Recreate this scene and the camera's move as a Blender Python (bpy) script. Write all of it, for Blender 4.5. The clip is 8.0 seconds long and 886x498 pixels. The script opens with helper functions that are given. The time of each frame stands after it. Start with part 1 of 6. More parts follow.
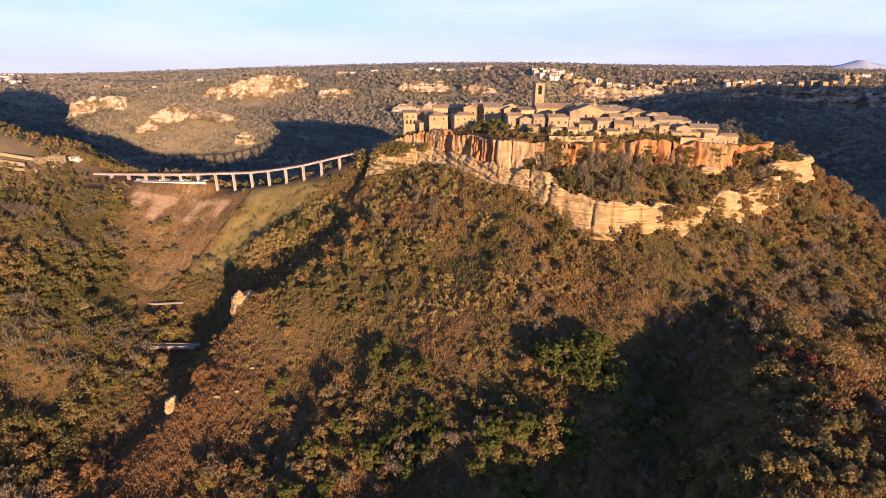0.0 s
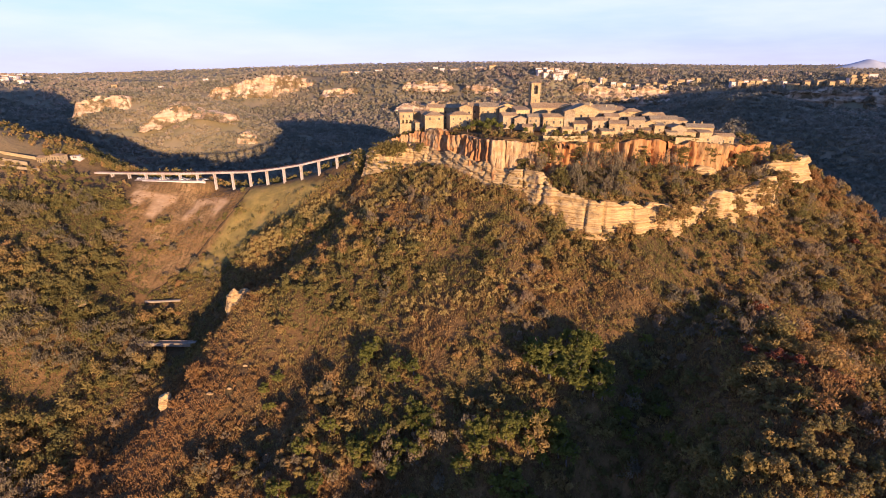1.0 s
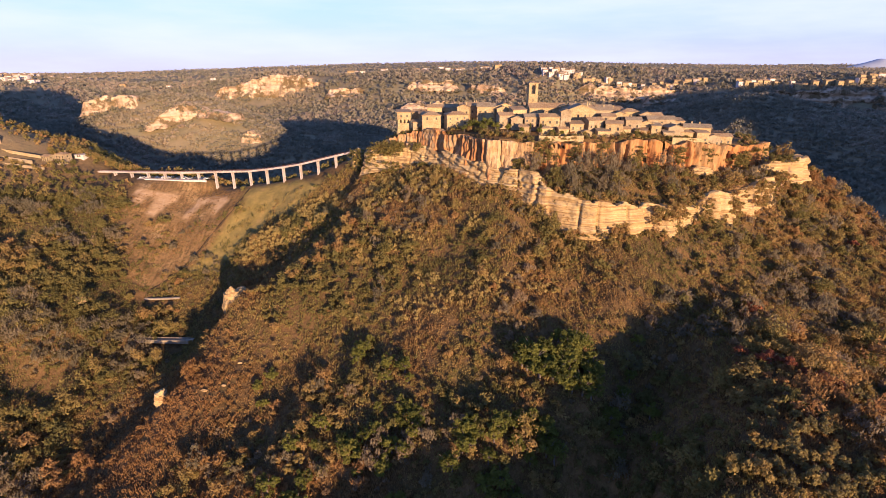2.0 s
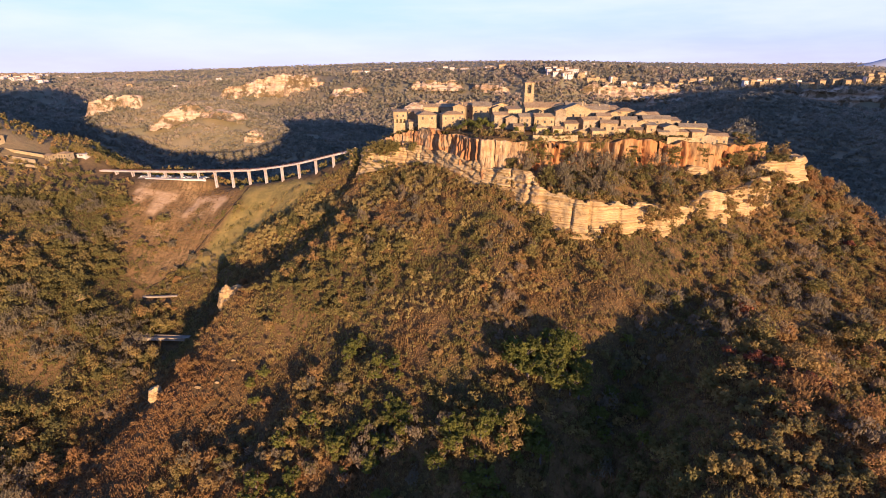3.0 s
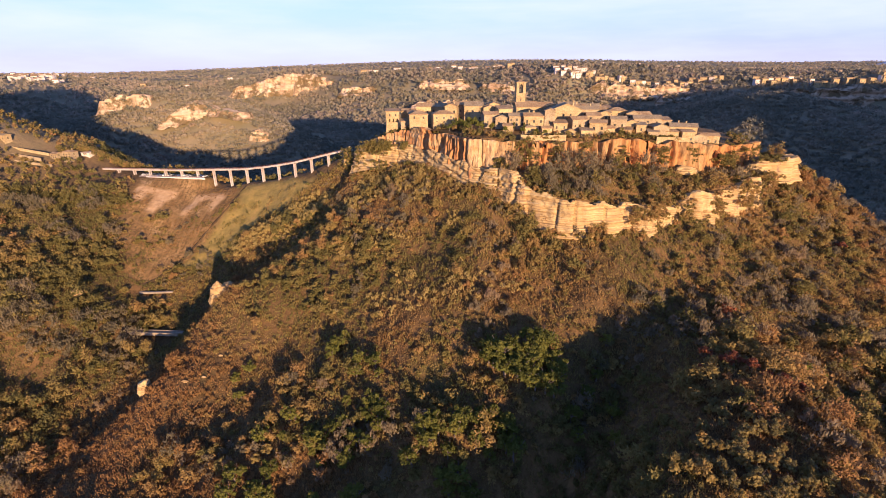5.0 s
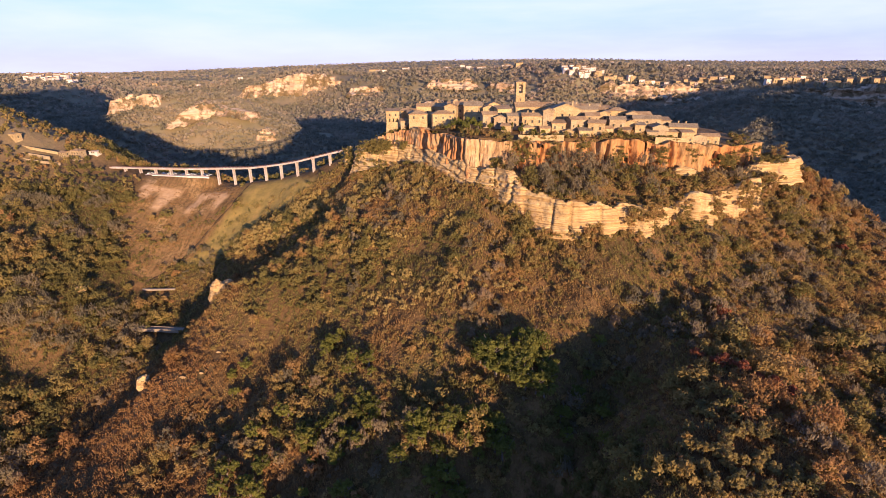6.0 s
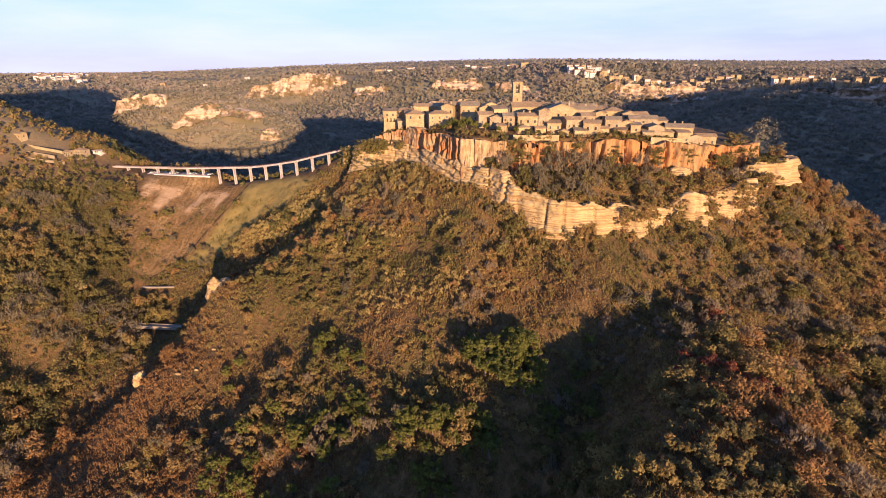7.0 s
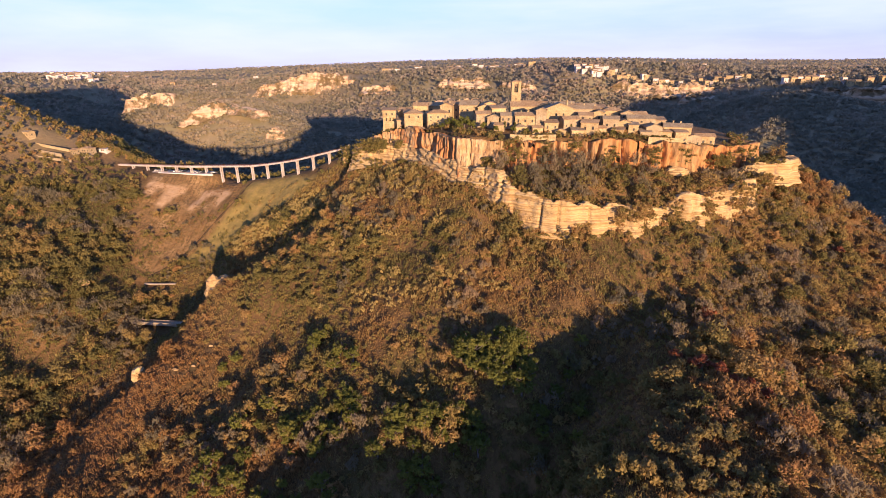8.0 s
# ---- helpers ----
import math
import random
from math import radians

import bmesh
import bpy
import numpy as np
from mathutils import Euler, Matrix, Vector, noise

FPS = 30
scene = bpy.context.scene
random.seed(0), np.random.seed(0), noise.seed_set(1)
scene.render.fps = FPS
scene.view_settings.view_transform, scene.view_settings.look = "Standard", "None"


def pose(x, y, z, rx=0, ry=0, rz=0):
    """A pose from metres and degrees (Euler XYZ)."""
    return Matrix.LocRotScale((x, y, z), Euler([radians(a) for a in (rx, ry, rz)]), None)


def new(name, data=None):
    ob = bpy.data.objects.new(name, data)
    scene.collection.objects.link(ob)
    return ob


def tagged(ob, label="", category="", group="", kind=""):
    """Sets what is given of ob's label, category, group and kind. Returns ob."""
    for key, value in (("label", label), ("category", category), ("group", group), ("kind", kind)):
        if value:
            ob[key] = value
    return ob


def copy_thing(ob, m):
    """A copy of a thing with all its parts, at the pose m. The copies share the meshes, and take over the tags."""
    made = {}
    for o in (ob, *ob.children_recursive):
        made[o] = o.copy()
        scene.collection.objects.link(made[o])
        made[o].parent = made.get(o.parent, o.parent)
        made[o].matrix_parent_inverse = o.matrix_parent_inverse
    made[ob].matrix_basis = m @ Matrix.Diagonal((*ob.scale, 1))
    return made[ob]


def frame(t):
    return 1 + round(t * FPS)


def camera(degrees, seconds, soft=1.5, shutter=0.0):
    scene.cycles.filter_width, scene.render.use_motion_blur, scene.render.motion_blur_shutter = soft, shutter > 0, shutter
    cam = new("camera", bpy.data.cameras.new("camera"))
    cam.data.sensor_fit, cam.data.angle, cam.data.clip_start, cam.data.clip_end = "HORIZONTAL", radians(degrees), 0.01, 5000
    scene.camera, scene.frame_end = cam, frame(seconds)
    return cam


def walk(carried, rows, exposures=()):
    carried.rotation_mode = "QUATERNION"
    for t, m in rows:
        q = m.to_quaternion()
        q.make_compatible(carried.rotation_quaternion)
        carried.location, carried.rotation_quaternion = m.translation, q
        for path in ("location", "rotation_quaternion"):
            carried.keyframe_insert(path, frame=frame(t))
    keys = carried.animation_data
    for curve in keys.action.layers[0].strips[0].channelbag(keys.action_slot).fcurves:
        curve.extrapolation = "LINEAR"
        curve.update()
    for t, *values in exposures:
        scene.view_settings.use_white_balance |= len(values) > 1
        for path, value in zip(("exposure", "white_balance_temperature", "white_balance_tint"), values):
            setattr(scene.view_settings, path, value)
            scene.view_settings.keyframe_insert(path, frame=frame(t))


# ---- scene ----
cam = camera(84.5, 8.0, soft=0.85)
EXPOSURE, KELVIN, TINT = 1.38, 5000, 28
METRES, EYE, TILT, LEAN, TURN = 56.0, 200.0, -20.2, 0.0, 0.0
ROWS = [
    (0.0, 0.0, 0.0, 0.0, -0.0, 0.0, -0.0),
    (0.5, 0.0588, -0.0078, -0.0014, 0.25, -0.02, -0.09),
    (1.0, 0.1203, -0.0161, -0.0028, 0.66, -0.05, -0.21),
    (1.5, 0.1776, -0.0232, -0.0038, 1.08, -0.07, -0.37),
    (3.0, 0.3643, -0.0436, -0.0064, 2.18, -0.16, -0.67),
    (3.5, 0.4235, -0.0492, -0.0069, 2.51, -0.19, -0.77),
    (4.0, 0.489, -0.054, -0.0062, 2.81, -0.21, -0.85),
    (4.5, 0.5497, -0.0591, -0.0071, 3.06, -0.24, -0.91),
    (6.0, 0.742, -0.0733, -0.0051, 4.68, -0.35, -1.43),
    (6.5, 0.8035, -0.0773, -0.0047, 4.96, -0.36, -1.54),
    (7.0, 0.8686, -0.081, -0.0047, 5.49, -0.4, -1.68),
    (7.5, 0.9298, -0.0838, -0.0044, 5.98, -0.46, -1.85),
    (8.0, 0.9957, -0.0864, -0.0027, 6.48, -0.53, -2.02),
]
walk(cam, [(t, pose(0, 0, EYE, TILT, LEAN, TURN) @ pose(METRES * x, METRES * y, METRES * z, 90 + pitch, roll, yaw)) for t, x, y, z, yaw, pitch, roll in ROWS],
     exposures=[(0.0, EXPOSURE, KELVIN, TINT), (8.0, EXPOSURE, KELVIN, TINT)])

# ---- world and sun ----
SUN_EL, SUN_AZ = 5.7, 27.0  # degrees above the horizon; degrees to the right of straight behind the first view
light_way = Vector((-math.sin(radians(SUN_AZ)) * math.cos(radians(SUN_EL)), math.cos(radians(SUN_AZ)) * math.cos(radians(SUN_EL)), -math.sin(radians(SUN_EL))))
world = bpy.data.worlds.new("sky")
scene.world = world
world.use_nodes = True
wt = world.node_tree
wt.nodes.clear()
w_out = wt.nodes.new("ShaderNodeOutputWorld")
w_bg = wt.nodes.new("ShaderNodeBackground")
w_sky = wt.nodes.new("ShaderNodeTexSky")
w_sky.sky_type = "NISHITA"
w_sky.sun_disc = False
w_sky.sun_elevation = radians(SUN_EL)
w_sky.sun_rotation = math.atan2(-light_way.x, -light_way.y)
w_sky.altitude = 450
w_sky.air_density, w_sky.dust_density, w_sky.ozone_density = 1.4, 0.2, 4.8
w_bg.inputs["Strength"].default_value = 0.121
# a thin veil of high cloud, in long streaks
w_co = wt.nodes.new("ShaderNodeTexCoord")
w_map = wt.nodes.new("ShaderNodeMapping")
w_map.inputs["Scale"].default_value, w_map.inputs["Rotation"].default_value = (1.2, 2.2, 9.0), (0.1, 0.06, 0.4)
w_noise = wt.nodes.new("ShaderNodeTexNoise")
w_noise.inputs["Scale"].default_value, w_noise.inputs["Detail"].default_value, w_noise.inputs["Roughness"].default_value = 1.6, 6.0, 0.55
w_ramp = wt.nodes.new("ShaderNodeValToRGB")
w_ramp.color_ramp.elements[0].position, w_ramp.color_ramp.elements[0].color = 0.36, (0.5, 0.5, 0.5, 1)
w_ramp.color_ramp.elements[1].position, w_ramp.color_ramp.elements[1].color = 0.68, (0.85, 0.85, 0.85, 1)
w_mix = wt.nodes.new("ShaderNodeMix")
w_mix.data_type = "RGBA"
w_mix.inputs[7].default_value = (3.4, 3.25, 3.6, 1)
wt.links.new(w_co.outputs["Generated"], w_map.inputs[0])
wt.links.new(w_map.outputs[0], w_noise.inputs[0])
wt.links.new(w_noise.outputs[0], w_ramp.inputs[0])
w_sep = wt.nodes.new("ShaderNodeSeparateXYZ")
w_low = wt.nodes.new("ShaderNodeValToRGB")
w_low.color_ramp.elements[0].position, w_low.color_ramp.elements[0].color = 0.1, (1, 1, 1, 1)
w_low.color_ramp.elements[1].position, w_low.color_ramp.elements[1].color = 0.45, (0.12, 0.12, 0.12, 1)
w_fac = wt.nodes.new("ShaderNodeMath")
w_fac.operation = "MULTIPLY"
wt.links.new(w_co.outputs["Generated"], w_sep.inputs[0])
wt.links.new(w_sep.outputs["Z"], w_low.inputs[0])
wt.links.new(w_low.outputs[0], w_fac.inputs[0])
wt.links.new(w_ramp.outputs[0], w_fac.inputs[1])
wt.links.new(w_fac.outputs[0], w_mix.inputs[0])
wt.links.new(w_sky.outputs[0], w_mix.inputs[6])
wt.links.new(w_mix.outputs[2], w_bg.inputs["Color"])
wt.links.new(w_bg.outputs[0], w_out.inputs["Surface"])
sun = new("sun", bpy.data.lights.new("sun", "SUN"))
sun.data.energy, sun.data.angle, sun.data.color = 5.0, radians(0.6), (1.0, 0.62, 0.215)
sun.rotation_mode = "QUATERNION"
sun.rotation_quaternion = light_way.to_track_quat("-Z", "Y")

# ---- materials ----
def material(name, rough=0.9):
    m = bpy.data.materials.new(name)
    m.use_nodes = True
    b = m.node_tree.nodes["Principled BSDF"]
    b.inputs["Roughness"].default_value = rough
    b.inputs["Specular IOR Level"].default_value = 0.25
    return m, m.node_tree, b


def ramp(nt, source, stops):
    r = nt.nodes.new("ShaderNodeValToRGB")
    e = r.color_ramp.elements
    while len(e) < len(stops):
        e.new(0.5)
    for k, (p, c) in zip(e, stops):
        k.position, k.color = p, (*c, 1)
    nt.links.new(source, r.inputs[0])
    return r.outputs[0]


def grain(nt, scale, detail=4.0, stretch=(1, 1, 1), rough=0.6):
    g = nt.nodes.new("ShaderNodeNewGeometry")
    mp = nt.nodes.new("ShaderNodeMapping")
    mp.inputs["Scale"].default_value = stretch
    n = nt.nodes.new("ShaderNodeTexNoise")
    n.inputs["Scale"].default_value, n.inputs["Detail"].default_value, n.inputs["Roughness"].default_value = scale, detail, rough
    nt.links.new(g.outputs["Position"], mp.inputs[0])
    nt.links.new(mp.outputs[0], n.inputs[0])
    return n.outputs[0]


def mix(nt, fac, a, b, mode="MIX"):
    m = nt.nodes.new("ShaderNodeMix")
    m.data_type, m.blend_type = "RGBA", mode
    for sock, v in ((m.inputs[0], fac), (m.inputs[6], a), (m.inputs[7], b)):
        if isinstance(v, (int, float)):
            sock.default_value = v
        elif isinstance(v, tuple):
            sock.default_value = (*v, 1)
        else:
            nt.links.new(v, sock)
    return m.outputs[2]


def calc(nt, op, a, b=0.0, clamp=False):
    m = nt.nodes.new("ShaderNodeMath")
    m.operation, m.use_clamp = op, clamp
    for sock, v in zip(m.inputs, (a, b)):
        if isinstance(v, (int, float)):
            sock.default_value = v
        else:
            nt.links.new(v, sock)
    return m.outputs[0]


def bump(nt, b, height, strength, distance):
    k = nt.nodes.new("ShaderNodeBump")
    k.inputs["Strength"].default_value, k.inputs["Distance"].default_value = strength, distance
    nt.links.new(height, k.inputs["Height"])
    nt.links.new(k.outputs[0], b.inputs["Normal"])


def foliage(name, stops, vary=0.14, through_leaf=0.45):
    """Leaves whose hue follows a tint stored plant by plant, with a smaller change leaf by leaf; part of the light passes through."""
    m, nt, b = material(name, 0.85)
    b.inputs["Specular IOR Level"].default_value = 0.08
    a = nt.nodes.new("ShaderNodeAttribute")
    a.attribute_name = "tint"
    g = nt.nodes.new("ShaderNodeNewGeometry")
    o = nt.nodes.new("ShaderNodeObjectInfo")
    v = calc(nt, "ADD", a.outputs["Fac"], calc(nt, "MULTIPLY", calc(nt, "SUBTRACT", g.outputs["Random Per Island"], 0.5), vary), True)
    v = calc(nt, "ADD", v, calc(nt, "MULTIPLY", calc(nt, "SUBTRACT", o.outputs["Random"], 0.5), 0.35), True)
    c = ramp(nt, v, stops)
    nt.links.new(c, b.inputs["Base Color"])
    t = nt.nodes.new("ShaderNodeBsdfTranslucent")
    nt.links.new(c, t.inputs["Color"])
    s = nt.nodes.new("ShaderNodeMixShader")
    s.inputs[0].default_value = through_leaf
    nt.links.new(b.outputs[0], s.inputs[1])
    nt.links.new(t.outputs[0], s.inputs[2])
    nt.links.new(s.outputs[0], nt.nodes["Material Output"].inputs["Surface"])
    return m


LEAF = foliage("leaves", [(0.0, (0.115, 0.106, 0.036)), (0.3, (0.197, 0.165, 0.053)), (0.5, (0.278, 0.208, 0.067)), (0.72, (0.325, 0.212, 0.077)), (1.0, (0.345, 0.195, 0.077))])
# for the far woods; the greyer, paler hues have distance haze mixed in
LEAF_FAR = foliage("half-bare hazy woods", [(0.0, (0.205, 0.192, 0.140)), (0.4, (0.300, 0.260, 0.188)), (0.7, (0.370, 0.298, 0.222)), (1.0, (0.410, 0.305, 0.240))], 0.1, 0.5)
LEAF_GREEN = foliage("oak leaves", [(0.0, (0.088, 0.098, 0.022)), (0.5, (0.165, 0.165, 0.034)), (1.0, (0.250, 0.222, 0.044))])
LEAF_BARE = foliage("bare twigs", [(0.0, (0.175, 0.148, 0.092)), (0.5, (0.245, 0.192, 0.118)), (1.0, (0.300, 0.205, 0.122))], 0.2, 0.5)
LEAF_RED = foliage("red leaves", [(0.0, (0.240, 0.085, 0.052)), (1.0, (0.340, 0.140, 0.062))])
LEAF_GOLD = foliage("golden leaves", [(0.0, (0.155, 0.135, 0.060)), (0.45, (0.250, 0.202, 0.078)), (0.75, (0.330, 0.245, 0.075)), (1.0, (0.330, 0.200, 0.072))], 0.2)
# golden shrubs, with extra brightness for a grazingly lit slope put into the colour
LEAF_STRAW = foliage("straw-coloured shrubs", [(0.0, (0.250, 0.208, 0.086)), (0.5, (0.390, 0.312, 0.112)), (1.0, (0.470, 0.352, 0.118))], 0.2, 0.5)
LEAF_BROWN = foliage("dry brush", [(0.0, (0.185, 0.128, 0.049)), (0.5, (0.246, 0.150, 0.057)), (1.0, (0.290, 0.158, 0.062))], 0.1)

BARK, nt, b = material("bark")
nt.links.new(ramp(nt, grain(nt, 2.0, 4, (4, 4, 1)), [(0.3, (0.09, 0.07, 0.06)), (0.7, (0.2, 0.16, 0.144))]), b.inputs["Base Color"])

# the ground: soil, dry grass, bare field and, where it is steep, tuff
GROUND, nt, b = material("ground", 0.95)
g = nt.nodes.new("ShaderNodeNewGeometry")
sx = nt.nodes.new("ShaderNodeSeparateXYZ")
nt.links.new(g.outputs["Normal"], sx.inputs[0])
grass = ramp(nt, grain(nt, 0.025, 6), [(0.3, (0.098, 0.071, 0.027)), (0.48, (0.156, 0.094, 0.035)), (0.58, (0.182, 0.105, 0.040)), (0.7, (0.125, 0.094, 0.031))])
grass = mix(nt, 0.75, grass, ramp(nt, grain(nt, 0.45, 7, (1, 1, 0.5), 0.7), [(0.35, (0.3, 0.28, 0.26)), (0.5, (0.8, 0.78, 0.75)), (0.65, (1, 1, 1))]), "MULTIPLY")
rock = ramp(nt, grain(nt, 0.12, 6, (1, 1, 5)), [(0.3, (0.26, 0.17, 0.108)), (0.5, (0.42, 0.30, 0.204)), (0.7, (0.52, 0.40, 0.3))])
steep = calc(nt, "ADD", sx.outputs["Z"], calc(nt, "MULTIPLY", calc(nt, "SUBTRACT", grain(nt, 0.05, 5), 0.5), 0.25))
steepness = ramp(nt, steep, [(0.42, (1, 1, 1)), (0.54, (0, 0, 0))])
ad = nt.nodes.new("ShaderNodeAttribute")
ad.attribute_name = "distant"
heath = ramp(nt, grain(nt, 0.012, 8, (1, 1, 1), 0.65), [(0.3, (0.15, 0.132, 0.078)), (0.5, (0.235, 0.185, 0.112)), (0.62, (0.205, 0.178, 0.10)), (0.72, (0.29, 0.222, 0.14))])
grass = mix(nt, ad.outputs["Fac"], grass, heath)
col = mix(nt, steepness, grass, rock)
at = nt.nodes.new("ShaderNodeAttribute")
at.attribute_name = "field"
soil = ramp(nt, grain(nt, 0.05, 8, (1, 1, 1), 0.65), [(0.3, (0.15, 0.09, 0.034)), (0.5, (0.225, 0.132, 0.052)), (0.6, (0.285, 0.175, 0.072)), (0.7, (0.38, 0.255, 0.125))])
soil = mix(nt, ramp(nt, grain(nt, 0.5, 6, (1, 1, 1), 0.7), [(0.45, (0, 0, 0)), (0.6, (1, 1, 1))]), soil, (0.145, 0.095, 0.034))
runs = ramp(nt, grain(nt, 0.5, 5, (1, 0.16, 0.16), 0.65), [(0.35, (0.55, 0.52, 0.5)), (0.55, (1, 1, 1))])
soil = mix(nt, 0.8, soil, runs, "MULTIPLY")
col = mix(nt, at.outputs["Fac"], col, soil)
ab = nt.nodes.new("ShaderNodeAttribute")
ab.attribute_name = "bare"
col = mix(nt, ab.outputs["Fac"], col, ramp(nt, grain(nt, 0.3, 6), [(0.3, (0.32, 0.2, 0.096)), (0.7, (0.46, 0.31, 0.168))]))
am = nt.nodes.new("ShaderNodeAttribute")
am.attribute_name = "meadow"
turf = ramp(nt, grain(nt, 0.15, 6), [(0.3, (0.165, 0.128, 0.036)), (0.55, (0.262, 0.190, 0.050)), (0.7, (0.325, 0.215, 0.064))])
col = mix(nt, am.outputs["Fac"], col, turf)
nt.links.new(col, b.inputs["Base Color"])
bump(nt, b, grain(nt, 0.45, 7, (1, 1, 0.5), 0.7), 0.9, 1.2)


def stone(name, stops, stretch, scale, crack=0.6, stain=None, streak=None):
    """Rock, masonry or plaster: grain at two scales, with stains of a second colour in patches or in vertical runs."""
    m, nt, b = material(name, 0.92)
    n1 = grain(nt, scale, 8, stretch, 0.65)
    n2 = grain(nt, scale * 0.15, 4)
    c = ramp(nt, n1, stops)
    c = mix(nt, 0.55, c, ramp(nt, n2, [(0.35, (0.6, 0.5, 0.42)), (0.65, (1, 1, 1))]), "MULTIPLY")
    if stain:
        lo, hi, where, colour = stain
        c = mix(nt, ramp(nt, grain(nt, where, 7, (1, 1, 1), 0.7), [(lo, (0, 0, 0)), (hi, (1, 1, 1))]), c, colour)
    if streak:
        lo, hi, where, colour = streak
        c = mix(nt, ramp(nt, grain(nt, where, 6, (1, 1, 0.1), 0.65), [(lo, (0, 0, 0)), (hi, (1, 1, 1))]), c, colour)
    nt.links.new(c, b.inputs["Base Color"])
    bump(nt, b, n1, crack, 1.2)
    return m


TUFF_ORANGE = stone("orange tuff", [(0.3, (0.170, 0.095, 0.042)), (0.45, (0.310, 0.190, 0.080)), (0.6, (0.410, 0.275, 0.122)), (0.72, (0.460, 0.340, 0.175))], (1, 1, 0.22), 0.4, 0.8, (0.42, 0.54, 0.06, (0.36, 0.165, 0.05)), (0.58, 0.66, 0.3, (0.099, 0.060, 0.033)))
TUFF_CREAM = stone("cream and orange tuff", [(0.28, (0.17, 0.105, 0.06)), (0.42, (0.34, 0.225, 0.11)), (0.56, (0.45, 0.32, 0.172)), (0.72, (0.52, 0.40, 0.25))], (1, 1, 0.22), 0.5, 0.9, (0.45, 0.54, 0.05, (0.38, 0.175, 0.060)), (0.57, 0.64, 0.35, (0.1, 0.06, 0.04)))
TUFF_PALE = stone("pale layered tuff", [(0.28, (0.17, 0.11, 0.06)), (0.42, (0.38, 0.255, 0.11)), (0.52, (0.50, 0.36, 0.165)), (0.7, (0.56, 0.43, 0.235))], (0.08, 0.08, 3.2), 0.5, 1.0, (0.57, 0.66, 0.11, (0.19, 0.135, 0.072)), (0.6, 0.68, 0.2, (0.27, 0.18, 0.108)))
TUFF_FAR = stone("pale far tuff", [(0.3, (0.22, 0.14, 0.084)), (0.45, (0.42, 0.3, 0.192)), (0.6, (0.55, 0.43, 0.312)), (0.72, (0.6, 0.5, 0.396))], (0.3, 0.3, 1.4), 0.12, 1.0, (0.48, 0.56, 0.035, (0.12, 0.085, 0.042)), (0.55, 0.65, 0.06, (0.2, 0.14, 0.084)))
WALL = stone("tuff masonry", [(0.3, (0.225, 0.165, 0.085)), (0.5, (0.370, 0.283, 0.150)), (0.7, (0.455, 0.370, 0.225))], (1, 1, 1), 1.5, 0.4)
WALL_GREY = stone("weathered masonry", [(0.3, (0.200, 0.154, 0.096)), (0.5, (0.320, 0.254, 0.162)), (0.7, (0.400, 0.330, 0.230))], (1, 1, 1), 1.5, 0.4)
WALL_OCHRE = stone("ochre plastered masonry", [(0.3, (0.280, 0.196, 0.094)), (0.5, (0.420, 0.310, 0.155)), (0.7, (0.510, 0.400, 0.240))], (1, 1, 1), 1.2, 0.3)
ROOF_OLD = stone("old lichened tiles", [(0.3, (0.190, 0.142, 0.082)), (0.5, (0.310, 0.240, 0.145)), (0.7, (0.410, 0.330, 0.215))], (1, 1, 1), 1.2, 0.4)
ROOF = stone("terracotta tiles", [(0.3, (0.215, 0.138, 0.070)), (0.5, (0.345, 0.236, 0.122)), (0.7, (0.445, 0.325, 0.188))], (1, 1, 1), 1.2, 0.4)
PLASTER = stone("pale plaster", [(0.3, (0.42, 0.37, 0.348)), (0.6, (0.62, 0.56, 0.552))], (1, 1, 1), 0.8, 0.2)
CONCRETE = stone("concrete", [(0.3, (0.28, 0.25, 0.24)), (0.6, (0.44, 0.39, 0.384))], (1, 1, 1), 0.8, 0.2)
RUST = stone("rusty steel", [(0.3, (0.16, 0.075, 0.045)), (0.7, (0.28, 0.13, 0.075))], (1, 1, 1), 1.5, 0.2)
ROAD_DUST = stone("dusty pale road", [(0.3, (0.24, 0.19, 0.13)), (0.7, (0.4, 0.33, 0.24))], (1, 1, 1), 0.6, 0.3)
SOIL_DARK = stone("dark trodden soil", [(0.3, (0.05, 0.035, 0.018)), (0.7, (0.1, 0.065, 0.03))], (1, 1, 1), 0.6, 0.4)
DARK, nt, b = material("dark opening", 0.4)
nt.links.new(ramp(nt, grain(nt, 1.0), [(0.3, (0.02, 0.018, 0.015)), (0.7, (0.05, 0.045, 0.048))]), b.inputs["Base Color"])

# ---- the lie of the land ----
def sheet(points):
    """A smooth surface (thin-plate spline) over a few heights; returns a function of arrays x, y."""
    p = np.array(points, float)
    n = len(p)
    def kern(d2):
        return 0.5 * d2 * np.log(d2 + 1e-9)
    s = 100.0
    q = p[:, :2] / s
    k = kern(((q[:, None] - q[None]) ** 2).sum(-1)) + np.eye(n) * 0.004
    t = np.c_[np.ones(n), q]
    sol = np.linalg.solve(np.block([[k, t], [t.T, np.zeros((3, 3))]]), np.r_[p[:, 2], 0, 0, 0])
    def f(x, y):
        a = np.stack([np.asarray(x, float).ravel() / s, np.asarray(y, float).ravel() / s], 1)
        z = np.zeros(len(a))
        for i in range(n):
            z += sol[i] * kern(((a - q[i]) ** 2).sum(1))
        return (z + sol[n] + a @ sol[n + 1:]).reshape(np.shape(x))
    return f


